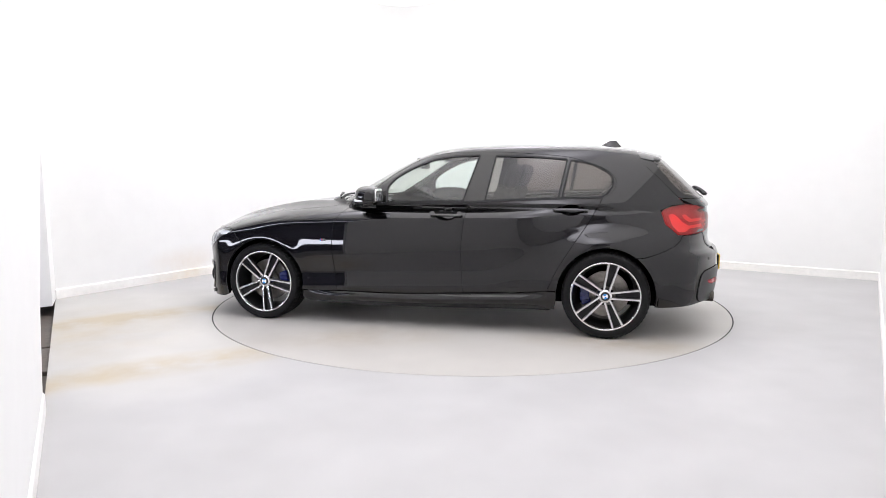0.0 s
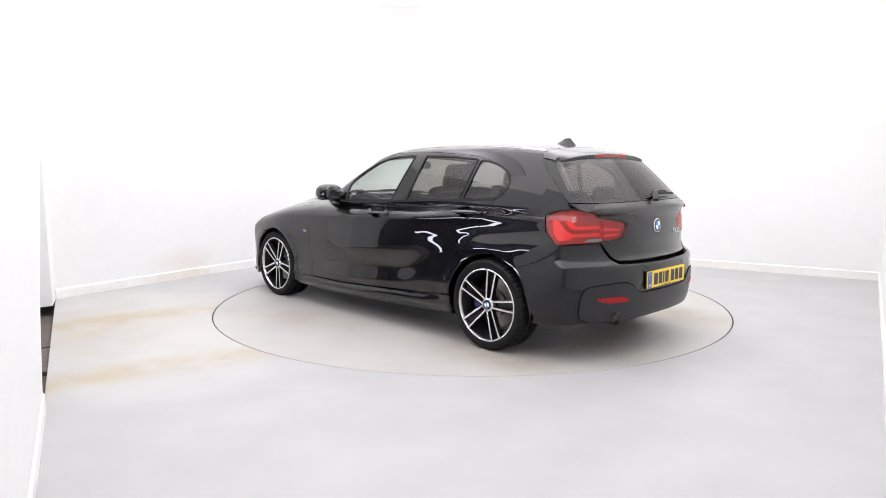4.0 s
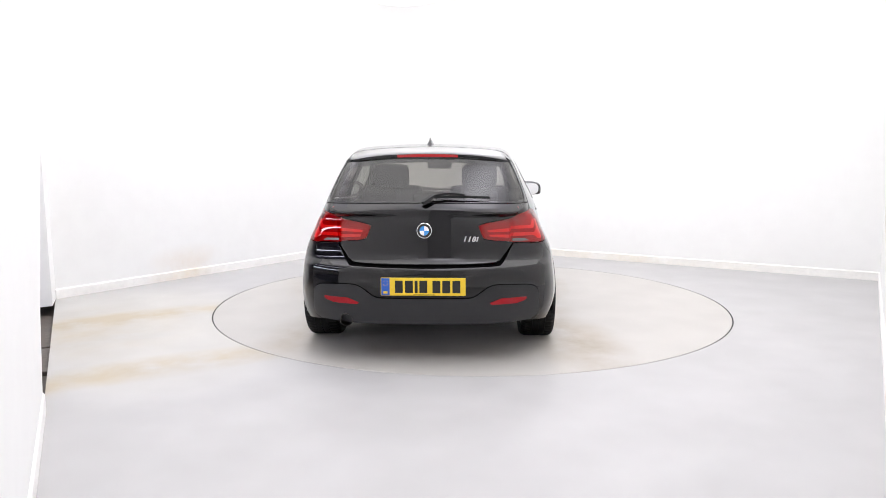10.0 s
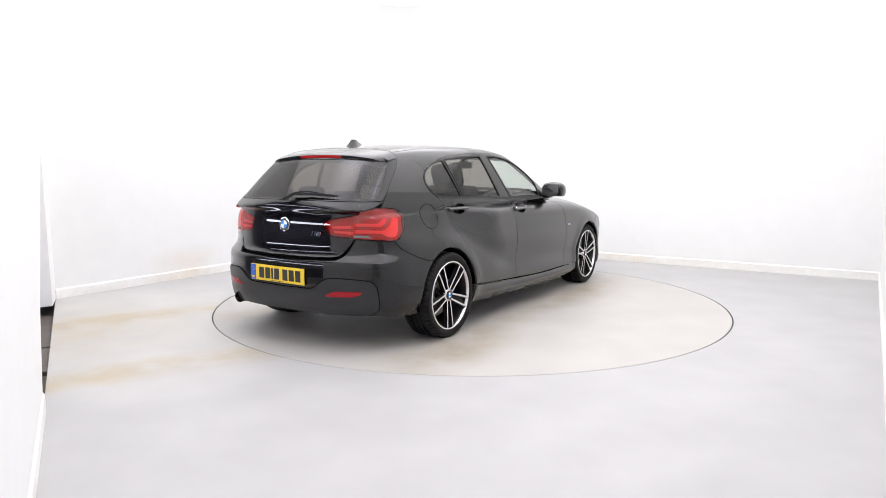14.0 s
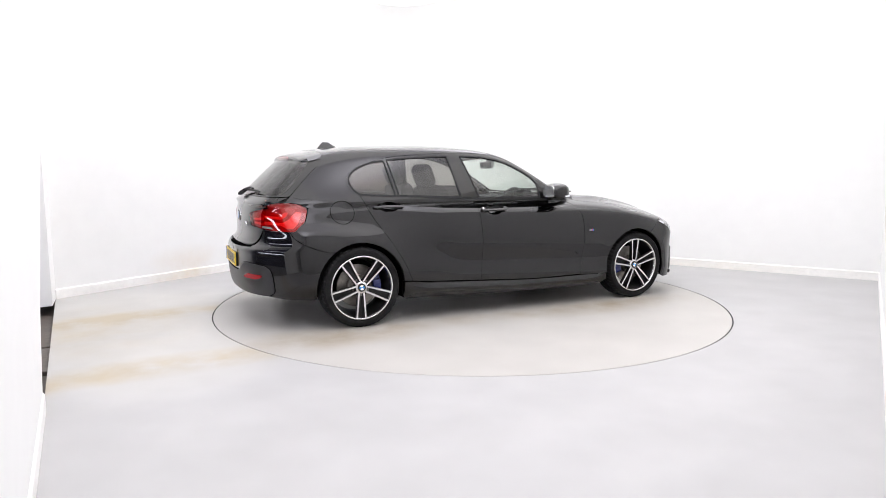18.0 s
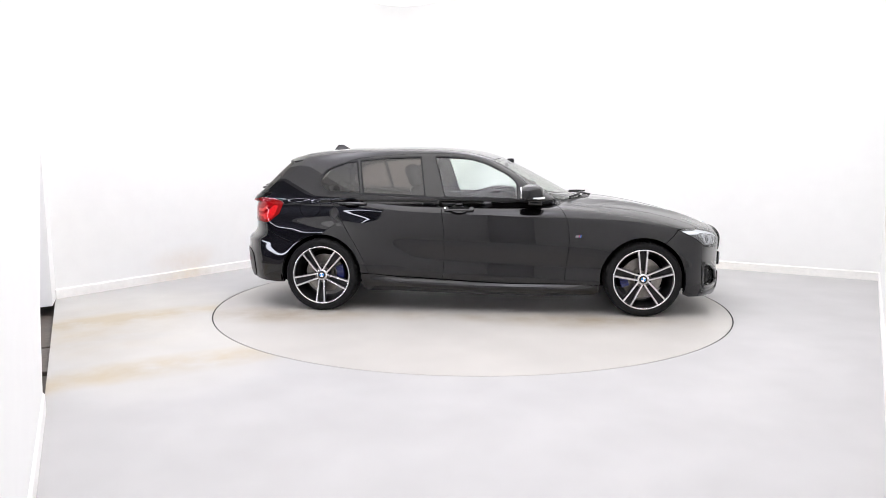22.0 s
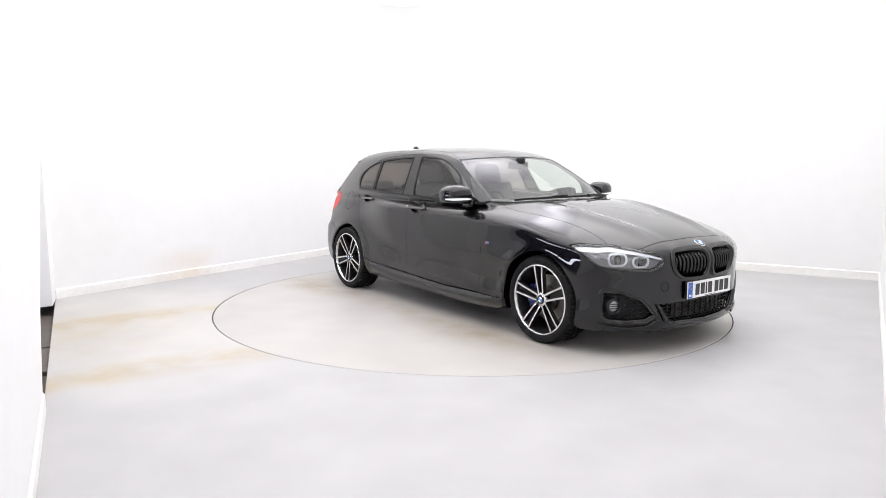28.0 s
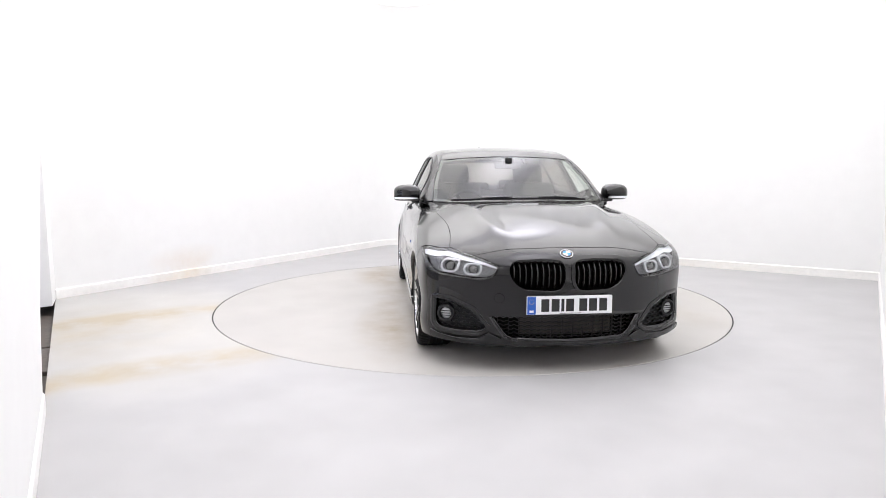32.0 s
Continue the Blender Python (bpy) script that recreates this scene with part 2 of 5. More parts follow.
def ceiling_light(cx, cy, w, l, turn):
    t = tagged(new("ceiling_light"), "large square luminous white panel covering the ceiling", "ceiling light")
    t.matrix_basis = pose(cx, cy, TALL, 0, 0, turn)
    bm = bmesh.new()
    for a, b in (((-w / 2, -l / 2), (w / 2, -l / 2 + 0.015)), ((-w / 2, l / 2 - 0.015), (w / 2, l / 2)), ((-w / 2, -l / 2 + 0.015), (-w / 2 + 0.04, l / 2 - 0.015)), ((w / 2 - 0.015, -l / 2 + 0.015), (w / 2, l / 2 - 0.015))):
        box(bm, (*a, -0.102), (*b, -0.001))
    part("frame", bm, WHITE_METAL, t, smooth=False)
    bm = bmesh.new()
    box(bm, (-w / 2 + 0.016, -l / 2 + 0.016, -0.10), (w / 2 - 0.016, l / 2 - 0.016, -0.09))
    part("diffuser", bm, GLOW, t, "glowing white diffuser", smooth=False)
    return t


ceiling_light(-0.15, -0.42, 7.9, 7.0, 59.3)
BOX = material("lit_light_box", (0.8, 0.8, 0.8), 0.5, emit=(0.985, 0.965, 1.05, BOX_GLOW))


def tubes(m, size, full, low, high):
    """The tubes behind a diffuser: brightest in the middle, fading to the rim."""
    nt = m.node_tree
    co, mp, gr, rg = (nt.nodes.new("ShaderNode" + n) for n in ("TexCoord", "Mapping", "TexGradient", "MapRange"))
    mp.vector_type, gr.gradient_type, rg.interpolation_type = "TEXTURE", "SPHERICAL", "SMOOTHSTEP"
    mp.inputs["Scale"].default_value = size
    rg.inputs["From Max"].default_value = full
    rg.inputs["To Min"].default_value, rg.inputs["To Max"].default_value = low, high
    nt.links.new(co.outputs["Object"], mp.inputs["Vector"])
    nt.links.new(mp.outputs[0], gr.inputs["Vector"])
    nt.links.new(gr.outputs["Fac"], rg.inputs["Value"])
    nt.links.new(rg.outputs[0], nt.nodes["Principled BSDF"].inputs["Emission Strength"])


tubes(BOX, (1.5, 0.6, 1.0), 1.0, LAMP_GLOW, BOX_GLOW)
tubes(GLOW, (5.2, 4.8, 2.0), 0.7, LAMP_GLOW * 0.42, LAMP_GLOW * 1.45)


def light_box(x, y, turn, wide, long):
    """A long light box hung under the luminous ceiling."""
    t = tagged(new("light_box"), "long bright white light box under the luminous ceiling", "ceiling light", "light boxes over the turntable")
    t.matrix_basis = pose(x, y, TALL - 0.11, 0, 0, turn)
    bm = bmesh.new()
    for s in (-1, 1):
        box(bm, (-long / 2 - 0.004, s * (wide / 2 + 0.002) - 0.002, -0.022), (long / 2 + 0.004, s * (wide / 2 + 0.002) + 0.002, 0.0))
        box(bm, (s * (long / 2 + 0.002) - 0.002, -wide / 2, -0.022), (s * (long / 2 + 0.002) + 0.002, wide / 2, 0.0))
    part("frame", bm, WHITE_METAL, t, smooth=False)
    bm = bmesh.new()
    box(bm, (-long / 2, -wide / 2, -0.024), (long / 2, wide / 2, -0.012))
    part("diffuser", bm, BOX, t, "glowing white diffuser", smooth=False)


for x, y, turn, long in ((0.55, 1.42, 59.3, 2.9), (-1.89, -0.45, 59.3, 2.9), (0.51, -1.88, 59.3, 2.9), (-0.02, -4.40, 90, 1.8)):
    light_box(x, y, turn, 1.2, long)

# the dim hall beyond the doorway
bm = bmesh.new()
for u, w, h in ((0.95, 0.16, 0.030), (1.65, 0.24, 0.022)):
    box(bm, (u, 0.004, -0.085), (u + 0.62, w, -0.085 + h), bevel=0.004, seg=1)
bmesh.ops.transform(bm, matrix=Matrix.Translation((*JAMB, 0)) @ Matrix.Rotation(math.atan2((THRESH - JAMB).y, (THRESH - JAMB).x), 4, "Z"), verts=bm.verts)
tagged(part("door_sill", bm, HALL_FLOOR, smooth=False), "worn brown timber ledges below the doorway's edge", "door sill", kind="structure")
bm = bmesh.new()
box(bm, (-9, -8.2, -0.10), (-0.6, 2.6, -0.085))
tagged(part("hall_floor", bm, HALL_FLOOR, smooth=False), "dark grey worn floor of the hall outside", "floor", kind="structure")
bm = bmesh.new()
q = [(-3.70, -0.412), (-3.765, -0.468), (-3.95, -0.66), (-4.8, -0.66), (-4.8, -0.10), (-3.865, -0.10)]
lo, hi = [bm.verts.new((*p, 0.0)) for p in q], [bm.verts.new((*p, TALL)) for p in q]
bm.faces.new(lo)
bm.faces.new(hi)
for k in range(6):
    bm.faces.new((lo[k], lo[(k + 1) % 6], hi[(k + 1) % 6], hi[k]))
tagged(part("door_frame", bm, WALL, smooth=False), "white painted pier beside the doorway", "door frame", kind="structure")
ALONG = (THRESH - JAMB).normalized()
AWAY = Vector((ALONG.y, -ALONG.x)) * (-1 if ALONG.y > 0 else 1)


def hall(u, w):
    """A place in the hall: metres along the doorway from its near jamb, metres out from it."""
    return JAMB + ALONG * u + AWAY * w


wall("wall_hall", [hall(-3.4, 0.3), hall(-3.6, 3.4), hall(4.6, 3.4), hall(3.5, 0.3)], 0.1, "hall wall beyond the doorway, its dimness painted in dark blue", -0.1, mat=HALL_WALL)


def strip_light(place, turn, w, h):
    t = tagged(new("strip_light"), "long white strip light glowing in the hall", "strip light", "strip lights in the hall")
    t.matrix_basis = pose(*place, 0, 0, turn)
    bm = bmesh.new()
    box(bm, (-w / 2 - 0.02, 0.0, -h / 2 - 0.02), (w / 2 + 0.02, 0.05, h / 2 + 0.02), bevel=0.008)
    part("housing", bm, ALU, t)
    bm = bmesh.new()
    box(bm, (-w / 2, -0.008, -h / 2), (w / 2, -0.001, h / 2))
    part("diffuser", bm, HALL_LIGHT, t, "glowing white tube cover", smooth=False)


HALL_LIGHT = material("lit_tube", (0.8, 0.8, 0.8), 0.5, emit=(0.90, 0.92, 1.06, HALL_GLOW))
TURN = math.degrees(math.atan2(ALONG.y, ALONG.x))
for z, h, w, far in ((2.70, 0.14, 4.6, 1.7), (0.88, 0.22, 5.6, 3.36)):
    c = hall(0.7, far)
    strip_light((c.x, c.y, z), TURN, w, h)
bm = bmesh.new()
for u0, u1, w0, w1 in ((-3.6, 4.6, 0.12, 3.4),):
    q = [hall(u0, w0), hall(u1, w0), hall(u1, w1), hall(u0, w1)]
    lo, hi = [bm.verts.new((p.x, p.y, 2.95)) for p in q], [bm.verts.new((p.x, p.y, 3.05)) for p in q]
    bm.faces.new(lo)
    bm.faces.new(hi)
    for k in range(4):
        bm.faces.new((lo[k], lo[(k + 1) % 4], hi[(k + 1) % 4], hi[k]))
tagged(part("hall_ceiling", bm, HALL_WALL, smooth=False), "ceiling of the hall, its dimness painted in dark blue", "ceiling", kind="structure")
wall("wall_lintel", [JAMB, THRESH], 0.10, "white wall over the doorway", 2.85)


# ---- the car's form: one smooth closed surface, in the car's own space (x forward, y left, z up) ----
def spline(xs, ys):
    """A natural cubic spline through a few knots, running straight on past the ends."""
    xs, ys = np.array(xs, float), np.array(ys, float)
    order = np.argsort(xs)
    xs, ys = xs[order], ys[order]
    n, h = len(xs), np.diff(xs)
    a, b = np.eye(n), np.zeros(n)
    for i in range(1, n - 1):
        a[i, i - 1:i + 2] = h[i - 1], 2 * (h[i - 1] + h[i]), h[i]
        b[i] = 6 * ((ys[i + 1] - ys[i]) / h[i] - (ys[i] - ys[i - 1]) / h[i - 1])
    m = np.linalg.solve(a, b)
    lo = (ys[1] - ys[0]) / h[0] - h[0] * (2 * m[0] + m[1]) / 6
    hi = (ys[-1] - ys[-2]) / h[-1] + h[-1] * (m[-2] + 2 * m[-1]) / 6

    def at(x):
        x = np.asarray(x, float)
        c = np.clip(x, xs[0], xs[-1])
        i = np.clip(np.searchsorted(xs, c) - 1, 0, n - 2)
        p, q = (xs[i + 1] - c) / h[i], (c - xs[i]) / h[i]
        v = p * ys[i] + q * ys[i + 1] + ((p ** 3 - p) * m[i] + (q ** 3 - q) * m[i + 1]) * h[i] ** 2 / 6
        return v + np.minimum(x - xs[0], 0) * lo + np.maximum(x - xs[-1], 0) * hi
    return at


def smax(a, b, k):
    h = np.maximum(k - np.abs(a - b), 0) / k
    return np.maximum(a, b) + h ** 3 * k / 6


def bump(x, c, w):
    return np.exp(-((x - c) / w) ** 2)


WIDTH = spline([-2.3, -2.0, -1.7, -1.345, -1.0, -0.5, 0.0, 0.5, 0.9, 1.345, 1.65, 1.9, 2.2],
               [0.77, 0.815, 0.860, 0.887, 0.884, 0.870, 0.869, 0.874, 0.878, 0.878, 0.860, 0.825, 0.76])
# how far the flank leans in, by the height over the crease (crease at 0)
LEAN = spline([-0.75, -0.68, -0.62, -0.57, -0.52, -0.485, -0.45, -0.41, -0.36, -0.30, -0.25, -0.16, -0.09, -0.04, -0.010, 0.010, 0.05, 0.085, 0.11, 0.135, 0.16, 0.3],
              [0.085, 0.043, 0.020, 0.0082, 0.0050, 0.0084, 0.0126, 0.0156, 0.0112, 0.0034, 0.0, 0.005, 0.0122, 0.0180, 0.0215, 0.0280, 0.0415, 0.0545, 0.068, 0.096, 0.138, 0.40])
# the same over the rear haunch, where the hollow of the doors runs out
HAUNCH = spline([-0.75, -0.68, -0.62, -0.57, -0.52, -0.47, -0.42, -0.36, -0.30, -0.25, -0.20, -0.15, -0.10, -0.05, 0.0, 0.05, 0.10, 0.16, 0.3],
                [0.085, 0.043, 0.018, 0.006, 0.0015, 0.0017, 0.0062, 0.0135, 0.0212, 0.0310, 0.0475, 0.0720, 0.0930, 0.1055, 0.113, 0.122, 0.137, 0.172, 0.35])
CREASE = spline([-2.2, -1.6, -0.97, -0.04, 0.6, 1.0, 1.5, 2.0], [0.925, 0.925, 0.897, 0.852, 0.825, 0.81, 0.80, 0.79])
HIPS = spline([-2.3, -1.9, -1.5, -1.0, -0.4, 0.5, 1.0, 2.0], [0.030, 0.022, 0.012, 0.002, 0.0, 0.0, 0.0, 0.0])
NOSE = spline([0.0, 0.10, 0.16, 0.22, 0.30, 0.40, 0.50, 0.58, 0.645, 0.69, 0.72, 0.75, 0.80],
              [1.98, 2.055, 2.085, 2.10, 2.105, 2.104, 2.104, 2.108, 2.100, 2.065, 2.02, 1.96, 1.86])
TAIL = spline([0.10, 0.18, 0.24, 0.30, 0.40, 0.50, 0.575, 0.612, 0.64, 0.67, 0.74, 0.80, 0.86, 0.92, 0.97, 1.02, 1.1],
              [2.02, 2.09, 2.14, 2.165, 2.178, 2.185, 2.182, 2.172, 2.136, 2.114, 2.106, 2.104, 2.102, 2.09, 2.062, 2.02, 1.93])
HOOD = spline([-2.3, -2.0, -1.4, -0.6, 0.2, 0.7, 1.0, 1.2, 1.4, 1.6, 1.8, 1.95, 2.05, 2.2],
              [0.97, 0.99, 1.02, 1.01, 0.995, 0.982, 0.962, 0.938, 0.900, 0.853, 0.800, 0.755, 0.715, 0.64])
ROOF = spline([-2.06, -1.90, -1.77, -1.70, -1.62, -1.5, -1.3, -1.0, -0.7, -0.4, -0.15, 0.02, 0.15, 0.28, 0.5, 0.75, 0.95],
              [1.00, 1.155, 1.275, 1.325, 1.352, 1.372, 1.392, 1.404, 1.408, 1.404, 1.388, 1.362, 1.325, 1.27, 1.157, 1.020, 0.91])
CABIN = spline([-2.1, -1.9, -1.5, -1.0, -0.5, 0.0, 0.4, 0.7, 1.0], [0.60, 0.655, 0.728, 0.772, 0.788, 0.786, 0.765, 0.73, 0.68])


def body(p):
    """Below 0 inside the car's outer skin."""
    x, y, z = p[..., 0], np.abs(p[..., 1]), p[..., 2]
    s = z - CREASE(x)
    front = np.clip((x - 0.9) / 0.8, 0, 1)
    k = np.clip((-0.40 - x - 0.55 * np.clip(s + 0.42, -0.1, 0.3)) / (0.36 + 0.32 * np.clip((s + 0.36) / 0.22, 0, 1)), 0, 1)
    k = k * k * (3 - 2 * k)
    lean = LEAN(s) * (1 - 0.25 * front) * (1 - k) + HAUNCH(s) * k + HIPS(x) * np.clip((s + 0.2) / 0.25, 0, 1) ** 2 * (3 - 2 * np.clip((s + 0.2) / 0.25, 0, 1))
    flare = 0.006 * (bump(np.hypot(x - 1.345, z - 0.308), 0.36, 0.06) + bump(np.hypot(x + 1.345, z - 0.308), 0.36, 0.06))
    side = y - (WIDTH(x) - lean + flare)
    nose = x - (NOSE(z) - 0.34 * y ** 2 - 0.16 * y ** 4)
    tail = -x - (TAIL(z) - 0.18 * y ** 2 - 0.37 * y ** 4)
    ridge = 0.020 * bump(y, 0.50 - 0.17 * np.clip(x - 1.0, -0.3, 1.1), 0.075) * np.clip((x - 0.6) / 0.5, 0, 1)
    top = z - (HOOD(x) - 0.085 * y ** 2 - 0.12 * y ** 4 + ridge)
    low = smax(smax(side, top * 0.9, 0.09), smax(nose, tail, 0.05), 0.11)
    low = smax(low, 0.13 - z + 0.03 * np.clip(np.abs(x) - 1.6, 0, 1), 0.05)
    xs = x + 0.24 * np.where(x > -0.6, y ** 2, 0) * np.clip((x + 0.6) / 0.8, 0, 1) - 0.14 * y ** 2 * np.clip((-1.1 - x) / 0.6, 0, 1)
    roof = z - (ROOF(xs) - 0.075 * y ** 2 - 0.10 * y ** 4)
    glass = y - (CABIN(x) - 0.46 * (z - 0.98) - 0.16 * np.clip(z - 0.98, 0, 1) ** 2)
    cab = smax(smax(roof * 0.85, glass, 0.09), -x - 2.09, 0.04)
    cab = smax(cab, 0.93 - z, 0.05)
    h = np.maximum(0.035 - np.abs(low - cab), 0) / 0.035
    return np.minimum(low, cab) - h ** 3 * 0.035 / 6


def gradient(p, e=0.002):
    g = np.empty_like(p)
    for i in range(3):
        d = np.zeros(3)
        d[i] = e
        g[..., i] = body(p + d) - body(p - d)
    return g / np.maximum(np.linalg.norm(g, axis=-1, keepdims=True), 1e-9)


def strike(o, d, reach=2.4, steps=240):
    """Where rays first meet the skin: points, and whether they meet it at all."""
    o, d = np.broadcast_arrays(np.asarray(o, float), np.asarray(d, float))
    lo, hi, found = np.zeros(len(o)), np.full(len(o), reach), np.zeros(len(o), bool)
    for i in range(1, steps + 1):
        s = reach * i / steps
        hit = (body(o + d * s) < 0) & ~found
        lo[hit], hi[hit] = s - reach / steps, s
        found |= hit
        if found.all():
            break
    for _ in range(26):
        mid = (lo + hi) / 2
        inside = body(o + d * mid[:, None]) < 0
        hi, lo = np.where(inside, mid, hi), np.where(inside, lo, mid)
    return o + d * hi[:, None], found


# ---- panels: outlines drawn on a plane and laid onto the car's skin ----
import mathutils.geometry

R2 = math.sqrt(0.5)
CHARTS = {  # first axis, second axis, way of the ray, where it starts
    "side": ((1, 0, 0), (0, 0, 1), (0, -1, 0), (0, 1.2, 0)),
    "top": ((1, 0, 0), (0, 1, 0), (0, 0, -1), (0, 0, 1.9)),
    "front": ((0, 1, 0), (0, 0, 1), (-1, 0, 0), (2.5, 0, 0)),
    "rear": ((0, 1, 0), (0, 0, 1), (1, 0, 0), (-2.5, 0, 0)),
    "nose": ((-R2, R2, 0), (0, 0, 1), (-R2, -R2, 0), (2.5 * R2, 2.5 * R2, 0)),
    "rail": ((1, 0, 0), (0, -R2, R2), (0, -R2, -R2), (0, 1.5 * R2, 1.5 * R2)),
    "hip": ((R2, R2, 0), (0, 0, 1), (R2, -R2, 0), (-2.5 * R2, 2.5 * R2, 0)),
}


def lay(chart, uv, lift=0.0):
    """Points of a chart, laid onto the skin: places and normals."""
    a, b, d, o = (np.array(c, float) for c in CHARTS[chart])
    uv = np.asarray(uv, float)
    start = uv[:, :1] * a + uv[:, 1:] * b + o
    p, ok = strike(start, d[None])
    n = gradient(p)
    if not ok.all() and ok.any():
        good = np.where(ok)[0]
        for i in np.where(~ok)[0]:
            j = good[np.argmin(((uv[good] - uv[i]) ** 2).sum(1))]
            p[i] = start[i] + d * ((p[j] - start[j]) @ d)
            n[i] = n[j]
    return p + n * lift, n


def rounded(pts, r, n=5):
    """A closed outline with its corners rounded."""
    pts, out = [np.array(p, float) for p in pts], []
    for i, p in enumerate(pts):
        a, b = pts[i - 1] - p, pts[(i + 1) % len(pts)] - p
        la, lb = np.linalg.norm(a), np.linalg.norm(b)
        k = min(r, la * 0.48, lb * 0.48)
        s, e = p + a / la * k, p + b / lb * k
        out += [s * (1 - t) ** 2 + p * 2 * t * (1 - t) + e * t ** 2 for t in np.linspace(0, 1, n)]
    return np.array(out)


def curve(pts, n=6):
    """A smooth open line through points."""
    pts = np.array(pts, float)
    q = np.vstack([2 * pts[0] - pts[1], pts, 2 * pts[-1] - pts[-2]])
    out = []
    for i in range(1, len(q) - 2):
        p0, p1, p2, p3 = q[i - 1:i + 3]
        for t in np.linspace(0, 1, n, endpoint=False):
            out.append(0.5 * (2 * p1 + (p2 - p0) * t + (2 * p0 - 5 * p1 + 4 * p2 - p3) * t * t + (3 * p1 - p0 - 3 * p2 + p3) * t ** 3))
    return np.array(out + [pts[-1]])


def arc(cx, cy, r, a, b, n=24):
    t = np.radians(np.linspace(a, b, n))
    return np.stack([cx + r * np.cos(t), cy + r * np.sin(t)], 1)


def loop(*lines):
    """Joins lines into one closed outline."""
    out = []
    for l in lines:
        for p in np.atleast_2d(np.array(l, float)):
            if not out or np.linalg.norm(p - out[-1]) > 1e-4:
                out.append(p)
    if np.linalg.norm(out[0] - out[-1]) < 1e-4:
        out.pop()
    return np.array(out)


def area(p):
    q = np.roll(p, -1, 0)
    return 0.5 * (p[:, 0] * q[:, 1] - q[:, 0] * p[:, 1]).sum()


def shrink(poly, g):
    """An outline drawn in by a gap."""
    if area(poly) < 0:
        poly = poly[::-1]
    a, b = poly - np.roll(poly, 1, 0), np.roll(poly, -1, 0) - poly
    a, b = a / np.linalg.norm(a, axis=1)[:, None], b / np.linalg.norm(b, axis=1)[:, None]
    n = np.stack([-(a + b)[:, 1], (a + b)[:, 0]], 1)
    ln = np.linalg.norm(n, axis=1)[:, None]
    return poly + n / np.maximum(ln, 0.6) * g * 2 / np.maximum(ln, 1.0)


def keyhole(outer, *holes):
    """One outline with holes, joined to it by slits."""
    out = outer if area(outer) > 0 else outer[::-1]
    for h in holes:
        h = h if area(h) < 0 else h[::-1]
        d = ((out[:, None] - h[None]) ** 2).sum(2)
        i, j = np.unravel_index(d.argmin(), d.shape)
        out = np.vstack([out[:i + 1], h[j:], h[:j + 1], out[i:]])
    return out


def tile(poly, cell):
    """Fills an outline with small triangles: points and faces. Slits to holes are left out."""
    poly = np.asarray(poly, float)
    a, b = poly, np.roll(poly, -1, 0)
    back = {(*np.round(q, 6), *np.round(p, 6)) for p, q in zip(a, b)}
    pts, key, edges = [], {}, []

    def vid(p):
        k = (round(float(p[0]), 5), round(float(p[1]), 5))
        if k not in key:
            key[k] = len(pts)
            pts.append((float(p[0]), float(p[1])))
        return key[k]

    for p, q in zip(a, b):
        if (*np.round(p, 6), *np.round(q, 6)) in back:
            continue
        n = max(1, int(math.ceil(np.linalg.norm(q - p) / cell)))
        ids = [vid(p + (q - p) * i / n) for i in range(n + 1)]
        edges += [(i, j) for i, j in zip(ids, ids[1:]) if i != j]
    lo, hi = poly.min(0), poly.max(0)
    gx, gy = np.arange(lo[0] + 0.4 * cell, hi[0], cell), np.arange(lo[1] + 0.4 * cell, hi[1], cell)
    if len(gx) and len(gy):
        px, py = (g.ravel() for g in np.meshgrid(gx, gy))
        e = np.array(pts)
        s, d = e[[i for i, j in edges]], e[[j for i, j in edges]] - e[[i for i, j in edges]]
        within, near = np.zeros(len(px), bool), np.full(len(px), 9.0)
        for (x1, y1), (dx, dy) in zip(s, d):
            if dy != 0:
                within ^= ((y1 > py) != (y1 + dy > py)) & (px < dx * (py - y1) / dy + x1)
            t = np.clip(((px - x1) * dx + (py - y1) * dy) / (dx * dx + dy * dy), 0, 1)
            near = np.minimum(near, (px - x1 - dx * t) ** 2 + (py - y1 - dy * t) ** 2)
        ok = within & (near > (0.42 * cell) ** 2)
        pts += list(zip(px[ok].tolist(), py[ok].tolist()))
    v, _, f, *_ = mathutils.geometry.delaunay_2d_cdt([Vector(p) for p in pts], edges, [], 4, 1e-6)
    v = np.array([(p.x, p.y) for p in v])
    mid = np.array([v[list(q)].mean(0) for q in f])
    within = np.zeros(len(f), bool)
    for (x1, y1), (x2, y2) in zip(a, b):
        if y1 != y2:
            within ^= ((y1 > mid[:, 1]) != (y2 > mid[:, 1])) & (mid[:, 0] < (x2 - x1) * (mid[:, 1] - y1) / (y2 - y1) + x1)
    return v, [list(q) for q, w in zip(f, within) if w]


def rolled(chart, poly, mid, half, high, tilt=0.9):
    """Rounds a narrow ring that runs round an outline: raised in its middle, its normals rolled over."""
    u, w = (np.array(c, float) for c in CHARTS[chart][:2])
    a, d = poly, np.roll(poly, -1, 0) - poly

    def push(p, n):
        q, m = p.copy(), n.copy()
        for i, m2 in enumerate(onto(chart, p)):
            t = np.clip(((m2 - a) * d).sum(1) / np.maximum((d ** 2).sum(1), 1e-12), 0, 1)
            off = m2 - (a + d * t[:, None])
            k = (off ** 2).sum(1).argmin()
            dist = math.sqrt((off[k] ** 2).sum())
            x = np.clip((dist - mid) / half, -1, 1)
            way = off[k] / max(dist, 1e-6)
            q[i] = p[i] + n[i] * high * (1 - x * x)
            m[i] = n[i] + (u * way[0] + w * way[1]) * x * tilt
        return q, m / np.linalg.norm(m, axis=1)[:, None]
    return push


